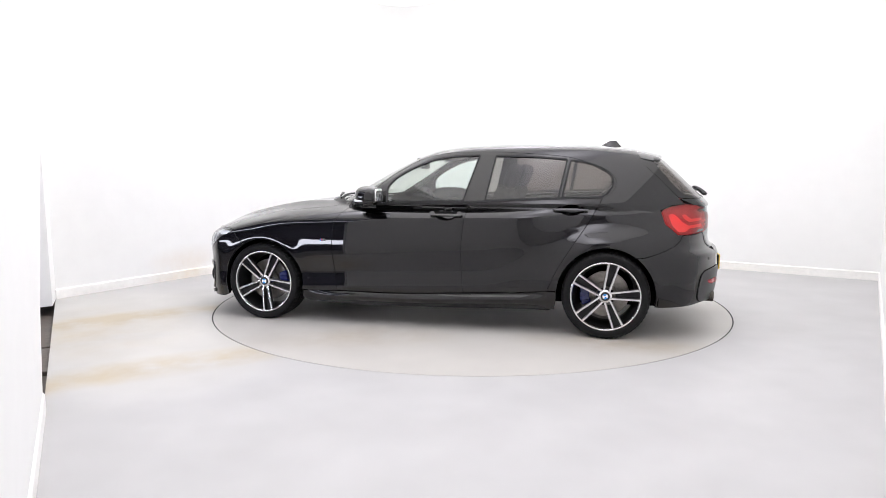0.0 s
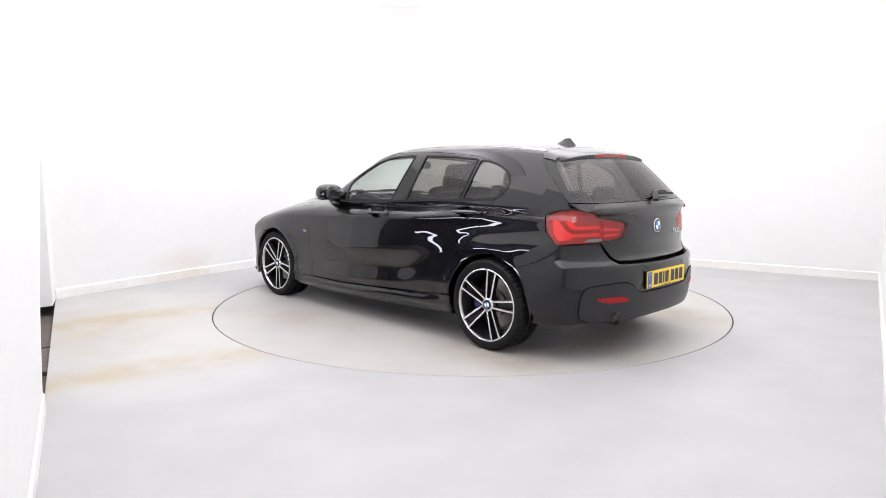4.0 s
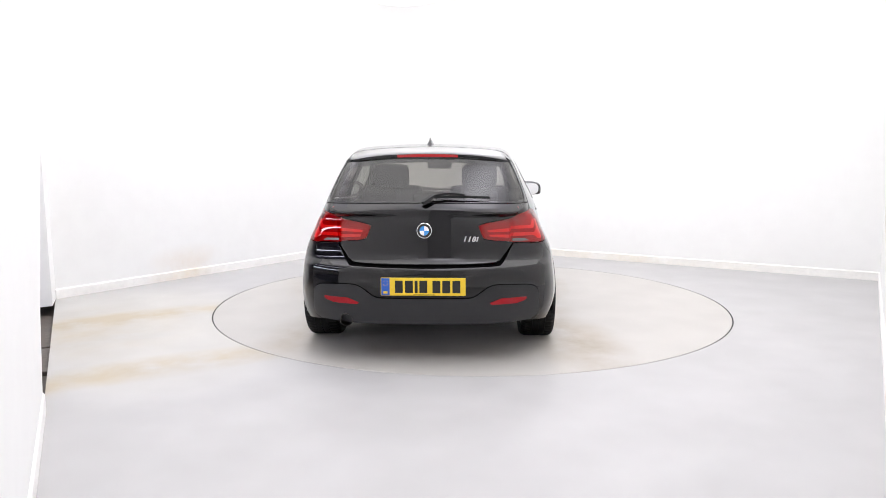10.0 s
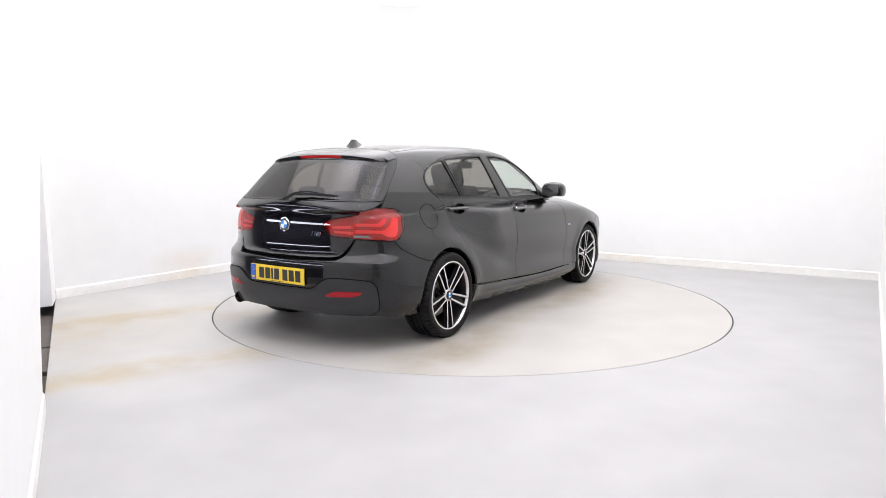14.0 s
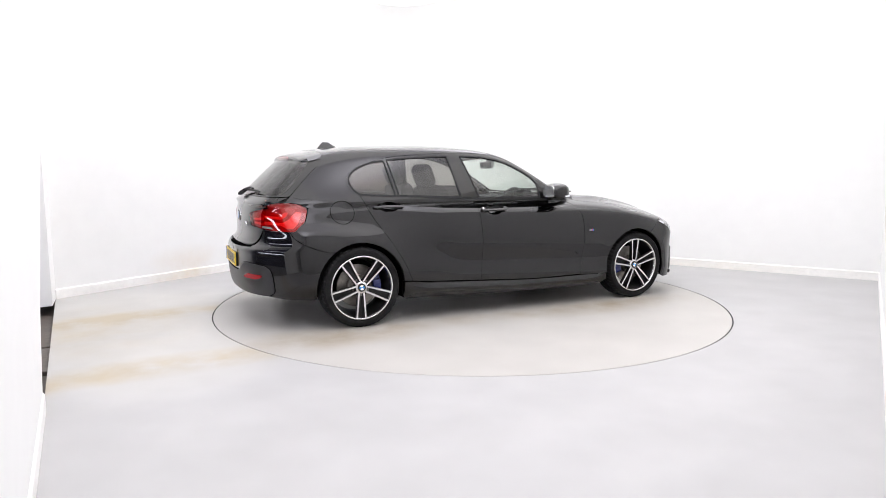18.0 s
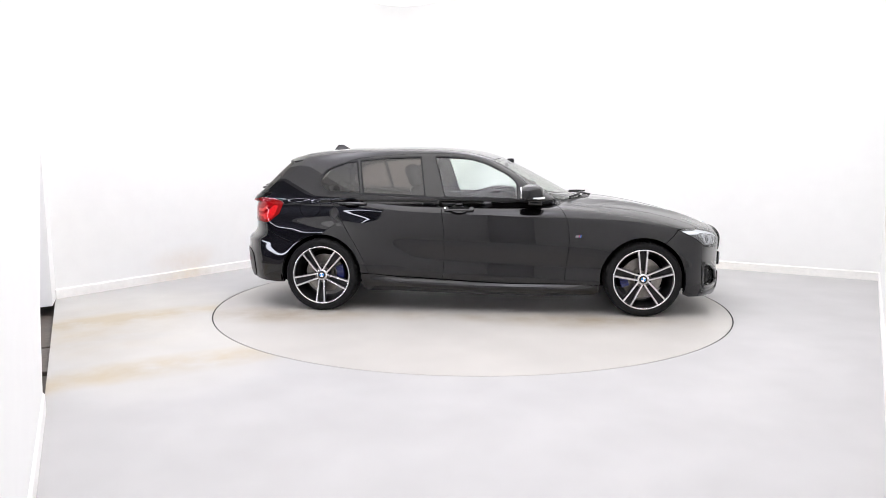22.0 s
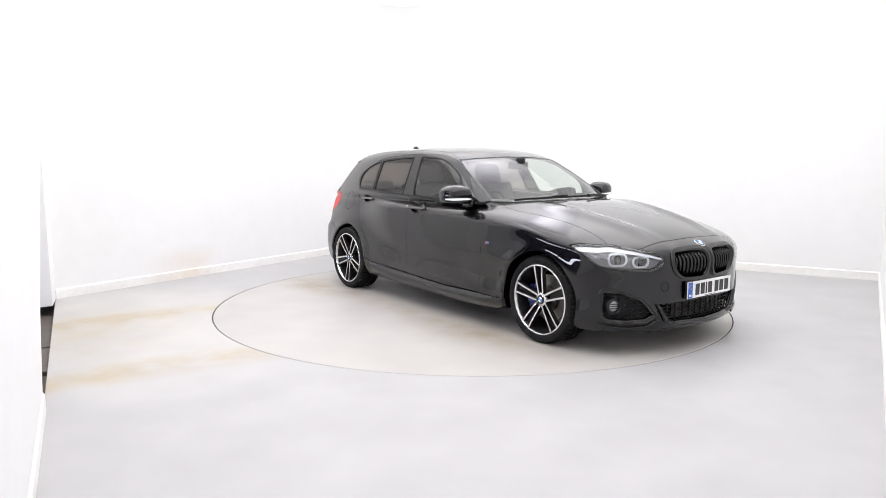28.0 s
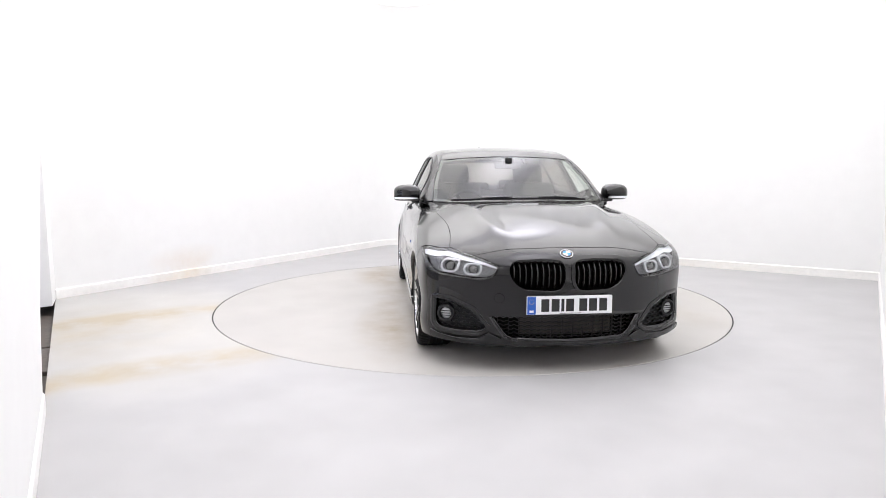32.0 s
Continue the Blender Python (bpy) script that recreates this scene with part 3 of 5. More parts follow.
def skin(chart, poly, cell=0.022, gap=0.002, depth=0.012, lift=0.0, push=None):
    """A panel of the skin with a turned-in rim: places, faces, normals."""
    poly = shrink(np.asarray(poly, float), gap) if gap else np.asarray(poly, float)
    uv, faces = tile(poly, cell)
    p, n = lay(chart, uv, lift)
    if push is not None:
        p, n = push(p, n)
    way = np.array(CHARTS[chart][2])
    out = []
    for f in faces:
        q = p[f]
        m = np.cross(q[1] - q[0], q[2] - q[0])
        if len(f) > 4:
            m = sum(np.cross(q[k] - q[0], q[k + 1] - q[0]) for k in range(1, len(f) - 1))
        out.append(f if m @ way < 0 else f[::-1])
    faces = out
    if depth:
        once = {}
        for f in faces:
            for a, b in zip(f, f[1:] + f[:1]):
                k = (min(a, b), max(a, b))
                once[k] = None if k in once else (a, b)
        rims = [e for e in once.values() if e]
        base, extra, en = len(p), [], []
        for a, b in rims:
            k = base + len(extra)
            t = p[b] - p[a]
            s = np.cross(t, n[a] + n[b])
            s = s / max(np.linalg.norm(s), 1e-9)
            extra += [p[a], p[b], p[b] - n[b] * depth, p[a] - n[a] * depth]
            en += [(s + n[a]) * R2, (s + n[b]) * R2, s, s]
            faces.append([k + 1, k, k + 3, k + 2])
        if extra:
            p, n = np.vstack([p, extra]), np.vstack([n, en])
    return p, faces, n


def panel(name, chart, poly, mat, parent, label="", mirror=True, **kw):
    """One panel, and its twin on the car's other side."""
    p, f, n = skin(chart, poly, **kw)
    obs = [link(name, p, f, mat, parent, label, True, n)]
    if mirror:
        flip = np.array([1, -1, 1])
        obs.append(link(name, p * flip, [q[::-1] for q in f], mat, parent, label, True, n * flip))
    return obs


def onto(chart, p):
    """The chart coordinates of places in the car's space."""
    a, b = (np.array(c, float) for c in CHARTS[chart][:2])
    p = np.atleast_2d(np.array(p, float))
    return np.stack([p @ a, p @ b], 1)


def on(chart, pts):
    """Places on the skin, from chart coordinates."""
    return lay(chart, np.atleast_2d(np.array(pts, float)))[0]


def mirrored(half, axis=0):
    """A half outline from the middle line out and back to it, made whole."""
    sign = np.array([-1, 1]) if axis == 0 else np.array([1, -1])
    return loop(half, half[::-1] * sign)


def joined(name, chart, poly, mat, parent, label="", **kw):
    """A panel that crosses the car's middle: its half and its mirror image in one mesh."""
    p, f, n = skin(chart, poly, **kw)
    mid = np.abs(p[:, 1]) < 0.006
    f = [q for q in f if not (mid[q].all() and np.abs(n[q][:, 1]).max() > 0.5)]
    p[mid, 1] = 0
    flip, k = np.array([1, -1, 1]), len(p)
    return link(name, np.vstack([p, p * flip]), f + [[i + k for i in q[::-1]] for q in f], mat, parent, label, True, np.vstack([n, n * flip]))


# ---- more materials ----
GLASS = pane("clear_car_glass", (0.80, 0.86, 0.825), gloss_least=0.08)
SCREEN = pane("laminated_screen_glass", (0.80, 0.84, 0.79), gloss_least=0.09)
PRIVACY = pane("tinted_rear_glass", (0.33, 0.305, 0.285), gloss_least=0.06)
LENS = pane("lamp_lens", (0.95, 0.96, 0.97))
RED_LENS = pane("red_lamp_lens", (0.90, 0.055, 0.065))
CHROME = material("chrome", (0.75, 0.76, 0.78), 0.12, 1.0)
SILVER = material("machined_alloy", (0.72, 0.72, 0.73), 0.27, 1.0, grain=(60, 0.92, 8))
DARK_ALLOY = material("dark_painted_alloy", (0.010, 0.010, 0.011), 0.4, spec=0.3)
STEEL = material("brake_steel", (0.30, 0.28, 0.26), 0.42, 1.0, grain=(50, 0.7, 10))
BLUE = material("blue_caliper_paint", (0.010, 0.018, 0.14), 0.3, coat=0.6)
LAMP_GREY = material("lamp_housing_grey", (0.17, 0.17, 0.18), 0.3, 0.2)
LAMP_RING = material("frosted_light_ring", (0.52, 0.53, 0.55), 0.2, coat=0.5)
DARK_GLASS = material("projector_glass", (0.03, 0.027, 0.024), 0.05, coat=1.0)
REVERSE = material("reversing_lamp_glass", (0.16, 0.15, 0.15), 0.25)
LAMP_WHITE = material("light_guide_white", (0.85, 0.87, 0.9), 0.25)
LAMP_RED = material("rear_lamp_red", (0.34, 0.10, 0.095), 0.4)
LAMP_LIGHT = material("rear_lamp_guide", (0.85, 0.45, 0.40), 0.3)
REFLECT_RED = material("reflector_red", (0.30, 0.008, 0.014), 0.25, spec=0.3)
CLOTH = material("dark_seat_cloth", (0.026, 0.026, 0.028), 0.85, grain=(60, 0.8, 8), spec=0.1)
DASH = material("dashboard_plastic", (0.024, 0.024, 0.026), 0.6, grain=(300, 0.8, 10), spec=0.2)
LINER = material("pale_headliner", (0.45, 0.44, 0.42), 0.9, grain=(200, 0.9, 5))
YELLOW = material("yellow_plate", (0.80, 0.56, 0.03), 0.35)
WHITE_PLATE = material("white_plate", (0.82, 0.83, 0.84), 0.35)
PLATE_BLUE = material("plate_blue", (0.02, 0.10, 0.45), 0.35)
INK = material("plate_black", (0.012, 0.012, 0.012), 0.4)
SKY_BLUE = material("badge_blue", (0.06, 0.30, 0.72), 0.25, coat=0.5)
WHITE = material("badge_white", (0.85, 0.86, 0.87), 0.25, coat=0.5)
BADGE_RED = material("badge_red", (0.6, 0.02, 0.03), 0.3)
DEEP_BLUE = material("badge_deep_blue", (0.02, 0.05, 0.3), 0.3)
FOG = material("fog_lamp_glass", (0.40, 0.41, 0.42), 0.28, 0.6)
BROWN = material("radiator_fins", (0.05, 0.042, 0.035), 0.6, grain=(200, 0.6, 20))

car = tagged(new("car"), "glossy black five-door hatchback standing on the turntable", "car")

# ---- outlines, in metres ----
FRONT_ARCH, REAR_ARCH = (1.335, 0.308, 0.343), (-1.345, 0.308, 0.346)
BELT = curve([(0.607, 0.926), (0.288, 0.938), (0.077, 0.945), (-0.459, 0.966), (-0.978, 0.991), (-1.307, 1.003)])
DOOR_FRONT = curve([(0.702, 0.268), (0.717, 0.41), (0.736, 0.58), (0.735, 0.68), (0.722, 0.78), (0.680, 0.87), (0.607, 0.926)])
DOOR_SPLIT = curve([(-0.345, 0.962), (-0.313, 0.85), (-0.293, 0.64), (-0.294, 0.45), (-0.306, 0.290)])
DOOR_REAR = curve([(-1.307, 1.003), (-1.205, 0.815), (-1.078, 0.62), (-0.990, 0.47), (-0.946, 0.37), (-0.925, 0.330)])
DOOR_FOOT = curve([(0.702, 0.268), (0.2, 0.266), (-0.306, 0.290), (-0.70, 0.312), (-0.925, 0.330)])
FRAME = curve([(-1.307, 1.003), (-1.372, 1.045), (-1.398, 1.100), (-1.383, 1.155), (-1.32, 1.208), (-1.22, 1.250), (-1.033, 1.300), (-0.719, 1.328), (-0.438, 1.339),
               (-0.163, 1.333), (0.037, 1.297), (0.237, 1.207), (0.392, 1.088), (0.491, 1.005), (0.607, 0.926)])
HOOD_SIDE = curve([(0.752, 0.648), (0.836, 0.680), (0.992, 0.690), (1.19, 0.678), (1.376, 0.655), (1.53, 0.652), (1.644, 0.660), (1.779, 0.677)])
HOOD_FRONT = curve([(1.779, 0.677), (1.870, 0.615), (1.925, 0.549), (1.938, 0.44), (1.950, 0.2), (1.954, 0.0)])
HOOD_REAR = curve([(0.985, 0.0), (0.960, 0.25), (0.885, 0.45), (0.800, 0.58), (0.752, 0.648)])
LAMP_TOP = np.array([(1.779, 0.677, 0.731), (1.753, 0.728, 0.725), (1.700, 0.770, 0.728), (1.652, 0.805, 0.728), (1.598, 0.838, 0.714)])
LAMP_TOP_IN = np.array([(2.032, 0.410, 0.646), (1.975, 0.490, 0.680), (1.915, 0.560, 0.700), (1.850, 0.620, 0.716), (1.779, 0.677, 0.731)])
LAMP_LOW = np.array([(1.598, 0.838, 0.714), (1.660, 0.848, 0.690), (1.730, 0.838, 0.652), (1.818, 0.800, 0.587), (1.867, 0.748, 0.572), (1.968, 0.593, 0.557), (2.010, 0.498, 0.557),
                     (2.028, 0.446, 0.575), (2.034, 0.418, 0.608), (2.032, 0.410, 0.646)])
TAIL_OUT = rounded([(-0.701, 0.918), (-0.765, 0.950), (-0.863, 0.966), (-0.955, 0.951), (-1.052, 0.921), (-1.060, 0.757), (-0.880, 0.750), (-0.800, 0.747), (-0.745, 0.752), (-0.696, 0.825)], 0.018)
TAIL_IN = rounded([(0.562, 0.914), (0.446, 0.896), (0.372, 0.882), (0.334, 0.866), (0.368, 0.784), (0.415, 0.772), (0.553, 0.762)], 0.03)
SCREEN_TOP = curve([(0.188, 0.0), (0.165, 0.3), (0.118, 0.52), (0.098, 0.565)])
SCREEN_SIDE = curve([(0.098, 0.565), (0.250, 0.612), (0.395, 0.648), (0.640, 0.685)])
SCREEN_FOOT = curve([(0.640, 0.685), (0.740, 0.55), (0.830, 0.36), (0.905, 0.15), (0.922, 0.0)])
ROOF_SIDE = curve([(-1.545, 0.505), (-1.40, 0.522), (-1.0, 0.535), (-0.5, 0.540), (-0.1, 0.535), (0.098, 0.565)])
GATE_SIDE = curve([(-1.545, 0.505, 1.335), (-1.590, 0.580, 1.250), (-1.72, 0.625, 1.125), (-1.828, 0.660, 1.013), (-1.872, 0.668, 0.963)])
BUMPER_SEAM = curve([(-1.862, 0.748), (-1.824, 0.690), (-1.714, 0.629), (-1.600, 0.592), (-1.543, 0.591)])


def side(pts):
    return on("side", pts)


def top(pts):
    return on("top", pts)


# ---- body panels ----
def fender():
    line = [onto("rail", top(HOOD_SIDE)), onto("rail", LAMP_TOP), onto("rail", side([(1.598, 0.707), (1.545, 0.648), (1.500, 0.609)])),
            onto("rail", side(arc(*FRONT_ARCH, 61.4, 187, 30))), onto("rail", side([(0.985, 0.262), (0.705, 0.262)])), onto("rail", side(DOOR_FRONT)),
            onto("rail", side([(0.615, 0.942)])), onto("rail", top([(0.648, 0.690), (0.70, 0.652)]))]
    return panel("front_fender", "rail", loop(*line), PAINT, car, depth=0.03)


def body_side():
    hip = np.array([(-0.765, 0.950), (-0.701, 0.918), (-0.696, 0.825), (-0.745, 0.752)])
    line = [onto("rail", top(SCREEN_SIDE[::-1])), onto("rail", top(ROOF_SIDE[::-1])), onto("rail", GATE_SIDE), onto("rail", on("hip", [(-0.863, 0.966)])), onto("rail", on("hip", hip)), onto("rail", side(BUMPER_SEAM)),
            onto("rail", side(arc(*REAR_ARCH, 124, 4.2, 32))), onto("rail", side([(-0.925, 0.334)])), onto("rail", side(DOOR_REAR[::-1])), onto("rail", side(FRAME))]
    return panel("body_side", "rail", loop(*line), PAINT, car, depth=0.03)


def ellipse(cx, cy, rx, ry, n=28, tilt=0.0):
    t = np.linspace(0, 2 * math.pi, n, endpoint=False)
    x, y, k = rx * np.cos(t), ry * np.sin(t), radians(tilt)
    return np.stack([cx + x * math.cos(k) - y * math.sin(k), cy + x * math.sin(k) + y * math.cos(k)], 1)


def dished(cx, cz, rx, rz, deep):
    def push(p, n):
        r = np.clip(((p[:, 0] - cx) / rx) ** 2 + ((p[:, 2] - cz) / rz) ** 2, 0, 1)
        q = p - n * (deep * (1 - r) ** 0.7)[:, None]
        m = n.copy()
        m[:, 0] -= 1.6 * (p[:, 0] - cx) / rx * deep / rx
        m[:, 2] -= 1.6 * (p[:, 2] - cz) / rz * deep / rz
        return q, m / np.linalg.norm(m, axis=1)[:, None]
    return push


def barrel(cz, half):
    def push(p, n):
        x = np.clip((p[:, 2] - cz) / half, -1, 1)
        m = n.copy()
        m[:, 2] += 0.9 * x
        return p - n * (0.006 * x * x)[:, None], m / np.linalg.norm(m, axis=1)[:, None]
    return push


def door(name, outline, hx, hz):
    cup = ellipse(hx, hz, 0.080, 0.040)
    obs = panel(name, "side", keyhole(shrink(outline, 0.002), cup), PAINT, car, gap=0, depth=0.02)
    bar = rounded([(hx - 0.126, hz - 0.006), (hx - 0.116, hz - 0.014), (hx + 0.10, hz - 0.013), (hx + 0.126, hz - 0.004), (hx + 0.126, hz + 0.008), (hx + 0.09, hz + 0.014), (hx - 0.118, hz + 0.012)], 0.010)
    made = panel("handle_cup", "side", cup, PAINT, car, gap=0, depth=0, cell=0.012, push=dished(hx, hz, 0.080, 0.040, 0.026))
    made += panel("handle", "side", bar, PAINT, car, gap=0, depth=0.020, lift=0.022, cell=0.007, push=barrel(hz, 0.016))
    ends = panel("handle_mount", "side", ellipse(hx - 0.105, hz, 0.020, 0.014), PAINT, car, gap=0, depth=0.024, lift=0.020, cell=0.012)
    ends += panel("handle_mount", "side", ellipse(hx + 0.105, hz, 0.020, 0.013), PAINT, car, gap=0, depth=0.024, lift=0.020, cell=0.012)
    for o in made + ends:
        o.parent = obs[0] if o.data.vertices[0].co.y > 0 else obs[1]
    return obs


fender()
body_side()
FRONT_DOOR = loop(DOOR_FRONT, BELT[(BELT[:, 0] < 0.6) & (BELT[:, 0] > -0.34)], DOOR_SPLIT, DOOR_FOOT[DOOR_FOOT[:, 0] > -0.3][::-1])
REAR_DOOR = loop(DOOR_SPLIT[::-1], BELT[BELT[:, 0] < -0.35], DOOR_REAR, DOOR_FOOT[DOOR_FOOT[:, 0] < -0.31][::-1])
front_doors = door("front_door", FRONT_DOOR, -0.170, 0.868)
rear_doors = door("rear_door", REAR_DOOR, -1.086, 0.915)
SILL = loop([(0.985, 0.258), (0.702, 0.262)], DOOR_FOOT - np.array([0, 0.006]), [(-0.996, 0.327), (-0.998, 0.29), (-0.994, 0.24), (-0.985, 0.19), (-0.90, 0.188), (-0.2, 0.166), (0.5, 0.160), (0.93, 0.175), (0.992, 0.20)])


def skirted(p, n):
    """The side skirt stands out under the doors: a rounded blade with a shelf on top."""
    t = np.clip((0.275 + 0.045 * np.clip(-p[:, 0], 0, 1) - p[:, 2]) / 0.10, 0, 1)
    ends = np.clip((0.97 - np.abs(p[:, 0])) / 0.25, 0, 1) ** 0.7
    q, m = p.copy(), n.copy()
    q[:, 1] += 0.030 * ends * np.sin(np.clip(t, 0, 1) * math.pi * 0.62) ** 1.5
    m[:, 2] += ends * 1.1 * np.cos(t * math.pi * 0.80) * np.clip(t * 6, 0, 1)
    return q, m / np.linalg.norm(m, axis=1)[:, None]


panel("sill", "side", SILL, PAINT, car, depth=0.06, push=skirted, cell=0.014)

# bonnet, roof, screens
hood = panel("bonnet", "top", mirrored(loop(HOOD_REAR[:1], HOOD_REAR, HOOD_SIDE, HOOD_FRONT), 1), PAINT, car, mirror=False, depth=0.02)[0]
panel("roof", "top", mirrored(loop(SCREEN_TOP, ROOF_SIDE[::-1], [(-1.545, 0.0)]), 1), PAINT, car, mirror=False, depth=0.02)
panel("cowl", "top", mirrored(loop(SCREEN_FOOT[::-1], [(0.70, 0.652), (0.752, 0.648)], HOOD_REAR[::-1]), 1), TRIM, car, "matt black scuttle trim", mirror=False, depth=0, lift=-0.012, gap=0)
panel("windscreen", "top", mirrored(loop(SCREEN_TOP, SCREEN_SIDE, SCREEN_FOOT), 1), SCREEN, car, "clear curved windscreen", mirror=False, depth=0, lift=-0.004, gap=0.004)
FRIT = mirrored(loop(SCREEN_TOP, SCREEN_SIDE, SCREEN_FOOT), 1)
panel("windscreen_border", "top", keyhole(FRIT, rounded(shrink(FRIT, 0.030), 0.03)), GLOSS_BLACK, car, "black printed screen border", mirror=False, depth=0, lift=-0.007, gap=0)

# side glass in its black frame
GLASS_F = rounded([(-0.288, 0.974), (-0.387, 1.312), (-0.19, 1.305), (-0.06, 1.285), (0.05, 1.252), (0.20, 1.180), (0.275, 1.128), (0.316, 1.072), (0.312, 0.958)], 0.015)
GLASS_R = rounded([(-0.460, 0.980), (-0.515, 1.309), (-0.80, 1.300), (-1.042, 1.279), (-0.992, 1.001)], 0.012)
GLASS_Q = rounded([(-1.022, 1.003), (-1.072, 1.273), (-1.16, 1.262), (-1.245, 1.238), (-1.335, 1.190), (-1.374, 1.145), (-1.378, 1.098), (-1.350, 1.048), (-1.300, 1.012)], 0.02)
frames = panel("window_frame", "rail", keyhole(onto("rail", side(loop(BELT + np.array([0, 0.004]), FRAME))), *(onto("rail", side(g)) for g in (GLASS_F, GLASS_R, GLASS_Q))), GLOSS_BLACK, car,
               "gloss black window surround", gap=0, depth=0.012, lift=-0.002, cell=0.016)
for nm, g, m, lb in (("front_door_glass", GLASS_F, GLASS, "clear side window"), ("rear_door_glass", GLASS_R, PRIVACY, "dark tinted side window"), ("quarter_glass", GLASS_Q, PRIVACY, "dark tinted quarter window")):
    panel(nm, "rail", onto("rail", side(g)), m, car, lb, gap=-0.002, depth=0, lift=-0.006)
for g in (GLASS_F, GLASS_R, GLASS_Q):
    panel("window_seal", "rail", onto("rail", side(keyhole(shrink(g, -0.007), shrink(g, 0.0035)))), TRIM, car, "thin black rubber window seal", gap=0, depth=0.006, lift=0.0015, cell=0.03)
panel("belt_trim", "side", loop(BELT, (BELT + np.array([0, 0.013]))[::-1]), TRIM, car, "black rubber waist strip", gap=0, depth=0.008, lift=0.004, cell=0.03)

# tailgate
GATE_LOW = loop(curve([(0.0, 0.634), (0.25, 0.635), (0.42, 0.639), (0.465, 0.650), (0.492, 0.675), (0.553, 0.757)]), [(0.553, 0.762), (0.415, 0.772), (0.368, 0.784), (0.334, 0.866), (0.372, 0.882), (0.446, 0.896), (0.562, 0.914)],
                [(0.590, 0.935), (0.655, 0.958), (0.662, 1.000)], [(0.0, 1.004)])
tailgate = panel("tailgate", "rear", mirrored(GATE_LOW), PAINT, car, mirror=False, depth=0.02)[0]
GATE_GLASS = curve([(0.0, 1.012), (0.45, 1.013), (0.610, 1.020), (0.632, 1.045), (0.605, 1.14), (0.562, 1.245), (0.535, 1.275), (0.45, 1.284), (0.0, 1.286)])
GATE_EDGE = loop([(0.0, 1.006), (0.655, 1.004)], curve([(0.658, 1.012), (0.628, 1.115), (0.588, 1.232), (0.560, 1.285), (0.50, 1.305), (0.0, 1.312)]))
panel("tailgate_frame", "rear", keyhole(mirrored(GATE_EDGE), mirrored(GATE_GLASS)), GLOSS_BLACK, car, "gloss black tailgate surround", mirror=False, depth=0.01, gap=0.001, lift=-0.002)
panel("rear_window", "rear", mirrored(GATE_GLASS), PRIVACY, car, "tinted heated rear window", mirror=False, depth=0, gap=-0.002, lift=-0.006)
# black strip set behind the slot, painting in its shade
GAP_LOW = loop(curve([(0.0, 0.640), (0.42, 0.645), (0.48, 0.66), (0.545, 0.75)]), curve([(0.552, 0.74), (0.495, 0.645), (0.43, 0.622), (0.0, 0.616)]))
panel("tailgate_gap_shade", "rear", mirrored(GAP_LOW), VOID, car, "black strip for the shade in the slot under the tailgate", mirror=False, depth=0, gap=0, lift=-0.02)

# ---- bumpers ----
KIDNEY = rounded([(0.362, 0.610), (0.350, 0.655), (0.312, 0.674), (0.155, 0.680), (0.055, 0.674), (0.024, 0.652), (0.022, 0.560), (0.050, 0.512), (0.100, 0.502), (0.270, 0.508), (0.335, 0.550)], 0.035)
KIDNEY = (KIDNEY - np.array([0.190, 0.590])) * np.array([1.05, 1.17]) + np.array([0.190, 0.588])
FOG_HOLE = rounded([(-0.745, 0.428), (-0.870, 0.420), (-1.005, 0.366), (-1.088, 0.268), (-1.035, 0.236), (-0.895, 0.230), (-0.780, 0.243), (-0.745, 0.272)], 0.016)
LOW_GRILLE = loop([(0.0, 0.348), (0.458, 0.338)], curve([(0.458, 0.334), (0.425, 0.285), (0.380, 0.225), (0.340, 0.204), (0.28, 0.197), (0.0, 0.191)]))


def nose(pts):
    return onto("nose", on("front", pts))


MID_FRONT = nose([(0.0, z) for z in np.linspace(0.160, 0.752, 60)])
NOSE_LINE = loop(onto("nose", top(HOOD_FRONT[::-1][HOOD_FRONT[::-1][:, 1] < 0.552])), onto("nose", LAMP_TOP_IN[2::-1]), onto("nose", LAMP_LOW[::-1]),
                 onto("nose", side([(1.598, 0.707), (1.545, 0.648), (1.500, 0.609)])), onto("nose", side(arc(*FRONT_ARCH, 60.5, -20, 26))), onto("nose", side([(1.70, 0.172)])),
                 onto("nose", on("nose", [(-0.75, 0.165), (-0.95, 0.150), (-1.15, 0.150), (-1.35, 0.155), (-1.45, 0.158)])), MID_FRONT)
LOW_Q = loop(nose(LOW_GRILLE), nose([(0.0, z) for z in np.linspace(0.191, 0.348, 20)])) + 0.0
front_bumper = joined("front_bumper", "nose", keyhole(NOSE_LINE, nose(KIDNEY), FOG_HOLE, LOW_Q), PAINT, car, gap=0.002, depth=0.03, cell=0.018)

HIP_LINE = loop(onto("hip", on("rear", curve([(0.0, 0.612), (0.42, 0.620), (0.475, 0.632), (0.505, 0.660), (0.556, 0.752)]))), [(-1.056, 0.754), (-0.880, 0.747), (-0.800, 0.744), (-0.742, 0.748)],
                onto("hip", side(BUMPER_SEAM)), onto("hip", side(arc(*REAR_ARCH, 125, 192, 20))), onto("hip", side([(-1.74, 0.232)])), [(-0.78, 0.242), (-0.93, 0.255)],
                onto("hip", on("rear", [(0.60, 0.262), (0.40, 0.256), (0.2, 0.258), (0.0, 0.260)])), onto("hip", on("rear", [(0.0, z) for z in np.linspace(0.262, 0.612, 50)])))
rear_bumper = joined("rear_bumper", "hip", HIP_LINE, PAINT, car, gap=0.002, depth=0.03)
